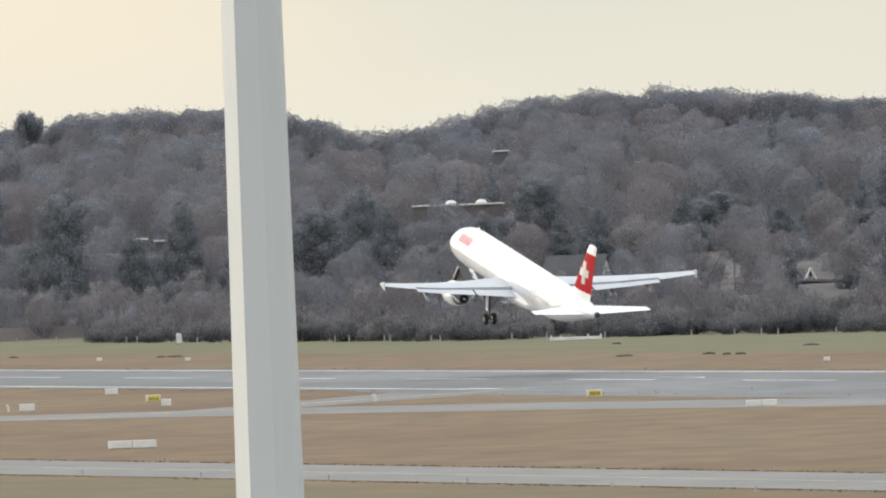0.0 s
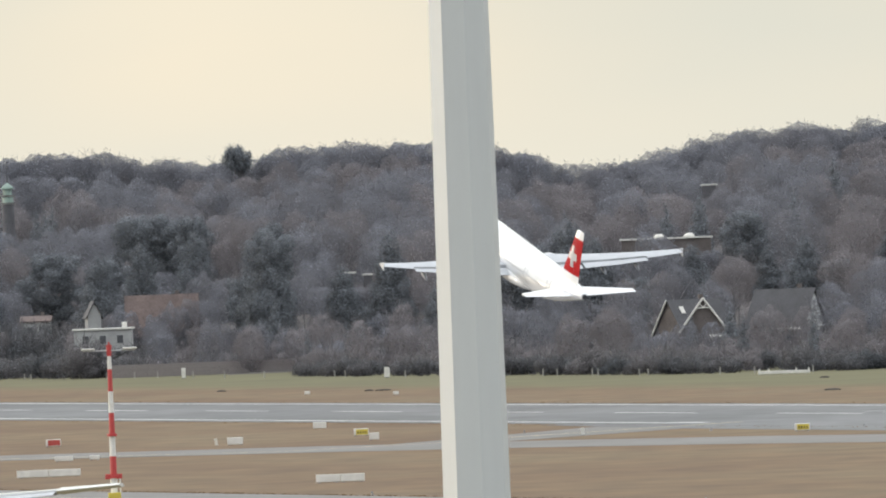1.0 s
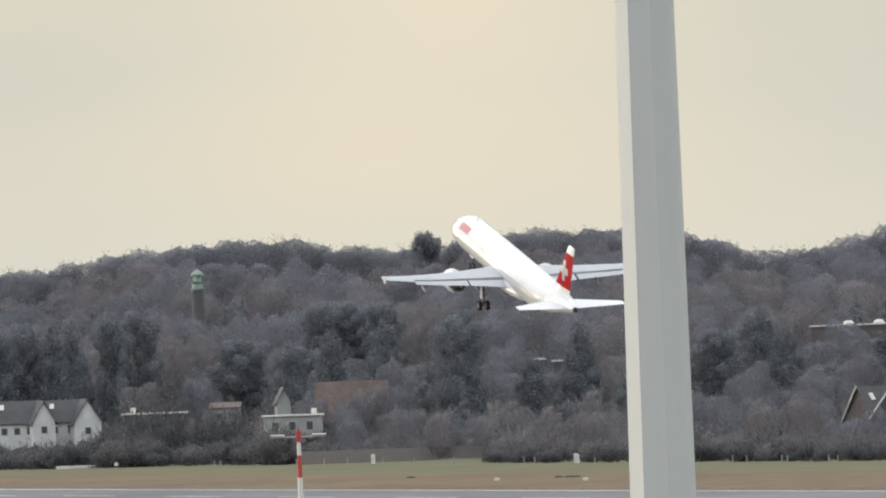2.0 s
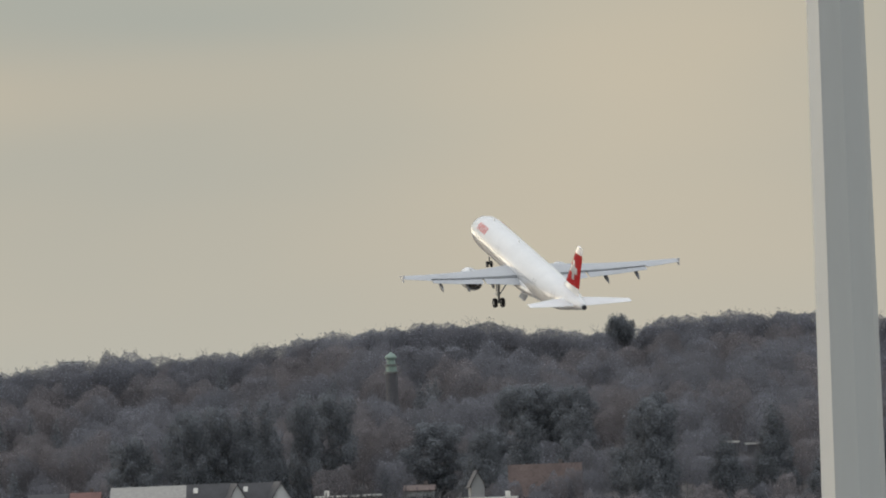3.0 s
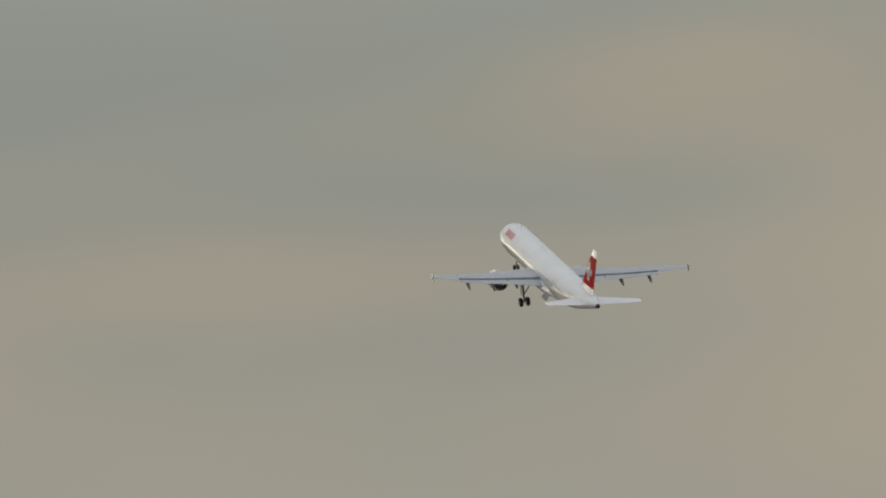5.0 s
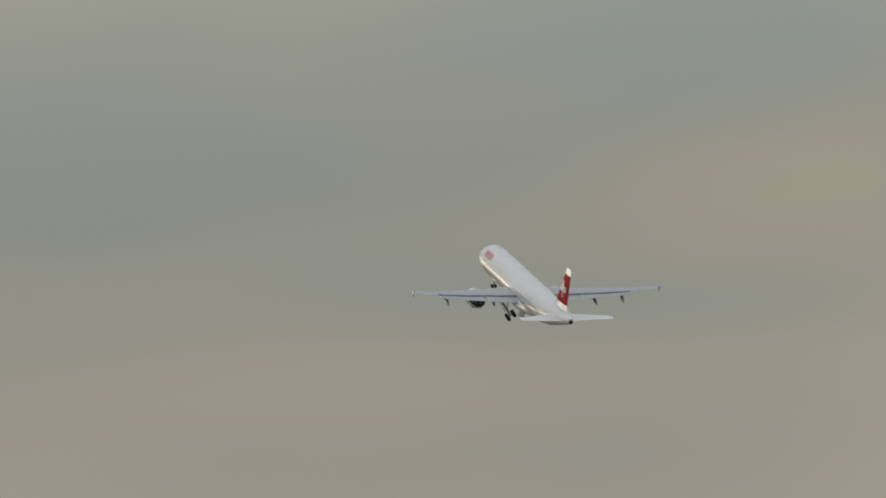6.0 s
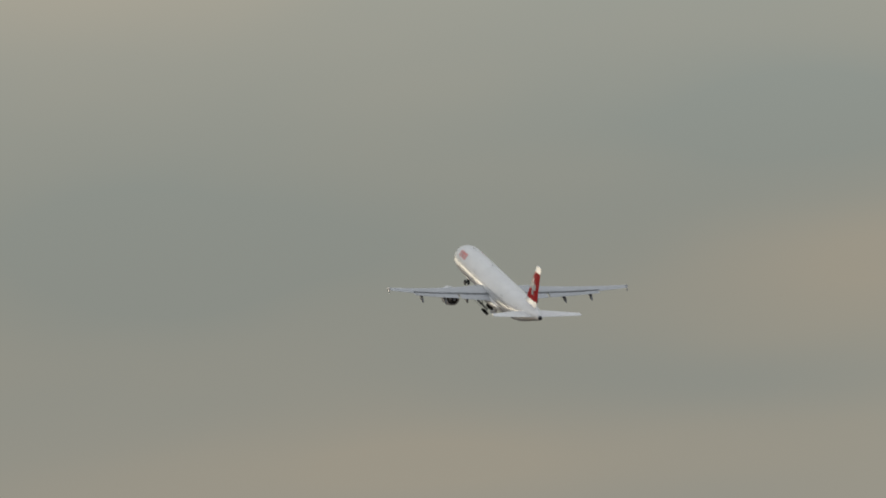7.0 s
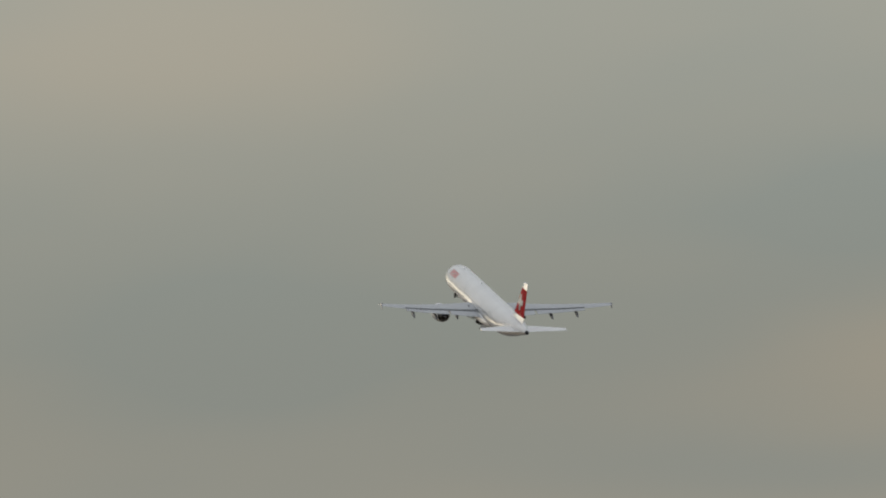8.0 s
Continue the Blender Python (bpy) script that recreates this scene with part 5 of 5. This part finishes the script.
    for i in range(46):
        x, y = -121.5 + 27 * i / 45, 2296 + rng.uniform(-5, 5)
        s = rng.uniform(3.0, 3.7) * (0.7 if x < -118.5 else 1.0)
        places.append((x, y, land(x, y) - 0.1, s, s, rng.uniform(0, 6.28), int(rng.integers(6)), 1))
    scatter("thicket", bush, places, [M["bark"], M["shrub"]], "dark evergreen and bare shrubs along the boundary", "shrubs")
    # taller brown scrub between the boundary and the houses
    places = []
    for i in range(760):
        x = rng.uniform(-230, 120)
        y = fence_y(x) + rng.uniform(40, 190)
        if any(abs(x - hx) < hw and abs(y - hy) < 8 for hx, hy, hw, front in HOLES):
            continue
        if -88 < x < -53 and y < 2176:
            continue
        s = rng.uniform(0.9, 1.6)
        places.append((x, y, land(x, y), s * 1.2, s * rng.uniform(0.9, 1.25), rng.uniform(0, 6.28), int(rng.integers(6)), 1 if rng.uniform() < 0.35 else 2))
    for hx, hy, hw, front in HOLES[:9]:
        for i in range(int(hw * 2.2)):
            x, y = hx + rng.uniform(-hw - 2, hw + 2), hy - rng.uniform(9, 24)
            s = rng.uniform(1.2, 1.75)
            places.append((x, y, land(x, y), s * 1.15, s, rng.uniform(0, 6.28), int(rng.integers(6)), 1 if rng.uniform() < 0.5 else 2))
    scatter("scrub", bush, places, [M["bark"], M["shrub"], M["russet"]], "brown leafless scrub in front of the houses", "scrub")
    # trees that stand out on their own
    kinds = [split_tree("spruce", spruce(60 + i, 16.0, 5.0 + 0.4 * i, 6000), M["needle"], "tall dark green conifer on the wooded slope", "conifer", "dark conifers") for i in range(3)]
    kinds += [split_tree("evergreen", evergreen(70 + i), M["needle"], "broad rounded dark evergreen on the wooded slope", "evergreen", "dark evergreens") for i in range(2)]
    used = {}
    for i, (x, y, top) in enumerate(rows):
        g = land(x, y)
        k = i % 3 if i % 5 else 3 + i % 2
        h = (top - g) / 16.0
        m = Matrix.LocRotScale((x, y, g - 0.1), Euler((0, 0, i * 1.3)), (0.75 + 0.35 * min(h, 1.3), 0.75 + 0.35 * min(h, 1.3), h))
        if k not in used:
            used[k] = m
        else:
            copy_thing(kinds[k], m)
    for i, (x, y, top, broad) in enumerate(PINES):
        g = land(x, y)
        copy_thing(kinds[3 + i % 2], Matrix.LocRotScale((x, y, g - 0.1), Euler((0, 0, i * 1.9)), (broad, broad, (top - g) / 16.0)))
    for k, m in used.items():
        kinds[k].matrix_world = m
    lone = split_tree("evergreen", evergreen(81, 16.0, 4.2, 5200, 0.45), M["needle"], "lone dark evergreen crown above the leafless ridge", "evergreen", "")
    x, y = -80.2, RIDGE_Y - 10
    lone.matrix_world = Matrix.LocRotScale((x, y, land(x, y) - 0.2), None, (0.86, 0.86, (41.2 - land(x, y)) / 16.0))
    ridge_trees = [split_tree("bare_tree", bare_tree(100 + i, 18.0, 5.8, 2200, 0.3, True), M["twig"], "tall leafless broadleaf tree on the ridge", "tree", "ridge trees") for i in range(3)]
    used = {}
    for i, x in enumerate((-205, -178, -160, -136, -124, -117, -104, -92, -70, -58, -47, -36, -24, -7, -2, 5, 11, 20, 31, 44, 55, 66, 77, 86)):
        y = RIDGE_Y + 6 * math.sin(i * 2.3)
        k = i % 3
        h = (ridge_z(x) + 1.7 - land(x, y)) / 18.0
        m = Matrix.LocRotScale((x, y, land(x, y) - 0.2), Euler((0, 0, i * 2.1)), (h * 1.25, h * 1.25, h))
        if k not in used:
            used[k] = m
        else:
            copy_thing(ridge_trees[k], m)
    for k, m in used.items():
        ridge_trees[k].matrix_world = m


def grass_tufts():
    """Dry tufts along the pavement edges and over the nearer grass."""
    rng = np.random.default_rng(11)
    P = []
    for (ax, ay), (bx, by), off in (((25.9, 837.5), (-32.6, 1012), 9.2), ((25.9, 837.5), (-32.6, 1012), -9.2)):
        dx, dy = bx - ax, by - ay
        ln = math.hypot(dx, dy)
        for t in rng.uniform(-0.5, 1.7, 1700):
            o = off + math.copysign(abs(rng.normal(0, 0.5)), off)
            P.append((ax + dx * t + dy / ln * o, ay + dy * t - dx / ln * o, rng.uniform(0.03, 0.11)))
    for d in (360.5, 413.5):
        for t in rng.uniform(1000, 2200, 1500):
            P.append((*along(d + rng.normal(0, 1.0) * 0.8, t), rng.uniform(0.03, 0.10)))
    P = np.array(P)
    n = len(P)
    a = rng.uniform(0, 3.1416, n)
    w = 0.5 * rng.uniform(0.12, 0.4, n)
    V = np.zeros((n, 3, 3))
    V[:, 0] = np.stack([P[:, 0] - np.cos(a) * w, P[:, 1] - np.sin(a) * w, np.zeros(n)], 1)
    V[:, 1] = np.stack([P[:, 0] + np.cos(a) * w, P[:, 1] + np.sin(a) * w, np.zeros(n)], 1)
    V[:, 2] = np.stack([P[:, 0] + rng.normal(0, 0.05, n), P[:, 1], P[:, 2]], 1)
    ob = new("grass_tufts", tri_mesh("grass_tufts", V.reshape(-1, 3), np.arange(3 * n).reshape(-1, 3), M["tuft"]))
    tagged(ob, "short dry grass fringe along the pavement edges", "grass", kind="stuff")


grass_tufts()
# clearings in front of the houses: x, y, half width, depth
HOLES = [(6, 2040, 8.5, 40), (19, 2045, 6.5, 40), (-87.7, 2240, 6, 45), (-80.6, 2300, 5, 30), (-91.6, 2290, 1.5, 25), (-153, 2345, 13, 40), (-131, 2335, 11, 40), (-113.6, 2310, 5.5, 40), (2.6, 2350, 9.5, 115),
         (79.5, 2500, 4.5, 80), (63.6, 2550, 3, 70), (53.5, 2095, 3.4, 260), (-46.6, 2330, 2.4, 130), (-50.6, 2336, 2.4, 130), (11.2, 2600, 2.4, 70)]
plant()


def motions():
    walk(JET, [(t, flight(*r)) for t, *r in FLIGHT])
    # main gear folds inwards, nose gear forwards, belly doors swing down first
    fold = [(0.0, 0), (4.6, 0), (5.2, 12), (6.0, 33), (6.5, 40), (7.0, 47), (8.0, 67)]
    doors = [(0.0, 0), (1.6, 0), (2.6, 82), (8.0, 84)]
    for side in (1, -1):
        walk(JET_PARTS["leg", side], [(t, pose(S0 - 21.9, side * 3.75, -1.0, -side * a, 0, 0)) for t, a in fold])
        walk(JET_PARTS["door", side], [(t, pose(S0 - 21.7, side * 0.25, -2.53, -side * a, 0, 0)) for t, a in doors])
    walk(JET_PARTS["nose"], [(t, pose(S0 - 5.1, 0, -1.85, 0, -a, 0)) for t, a in ((0.0, 0), (5.4, 0), (6.0, 10), (7.0, 34), (8.0, 62))])


motions()
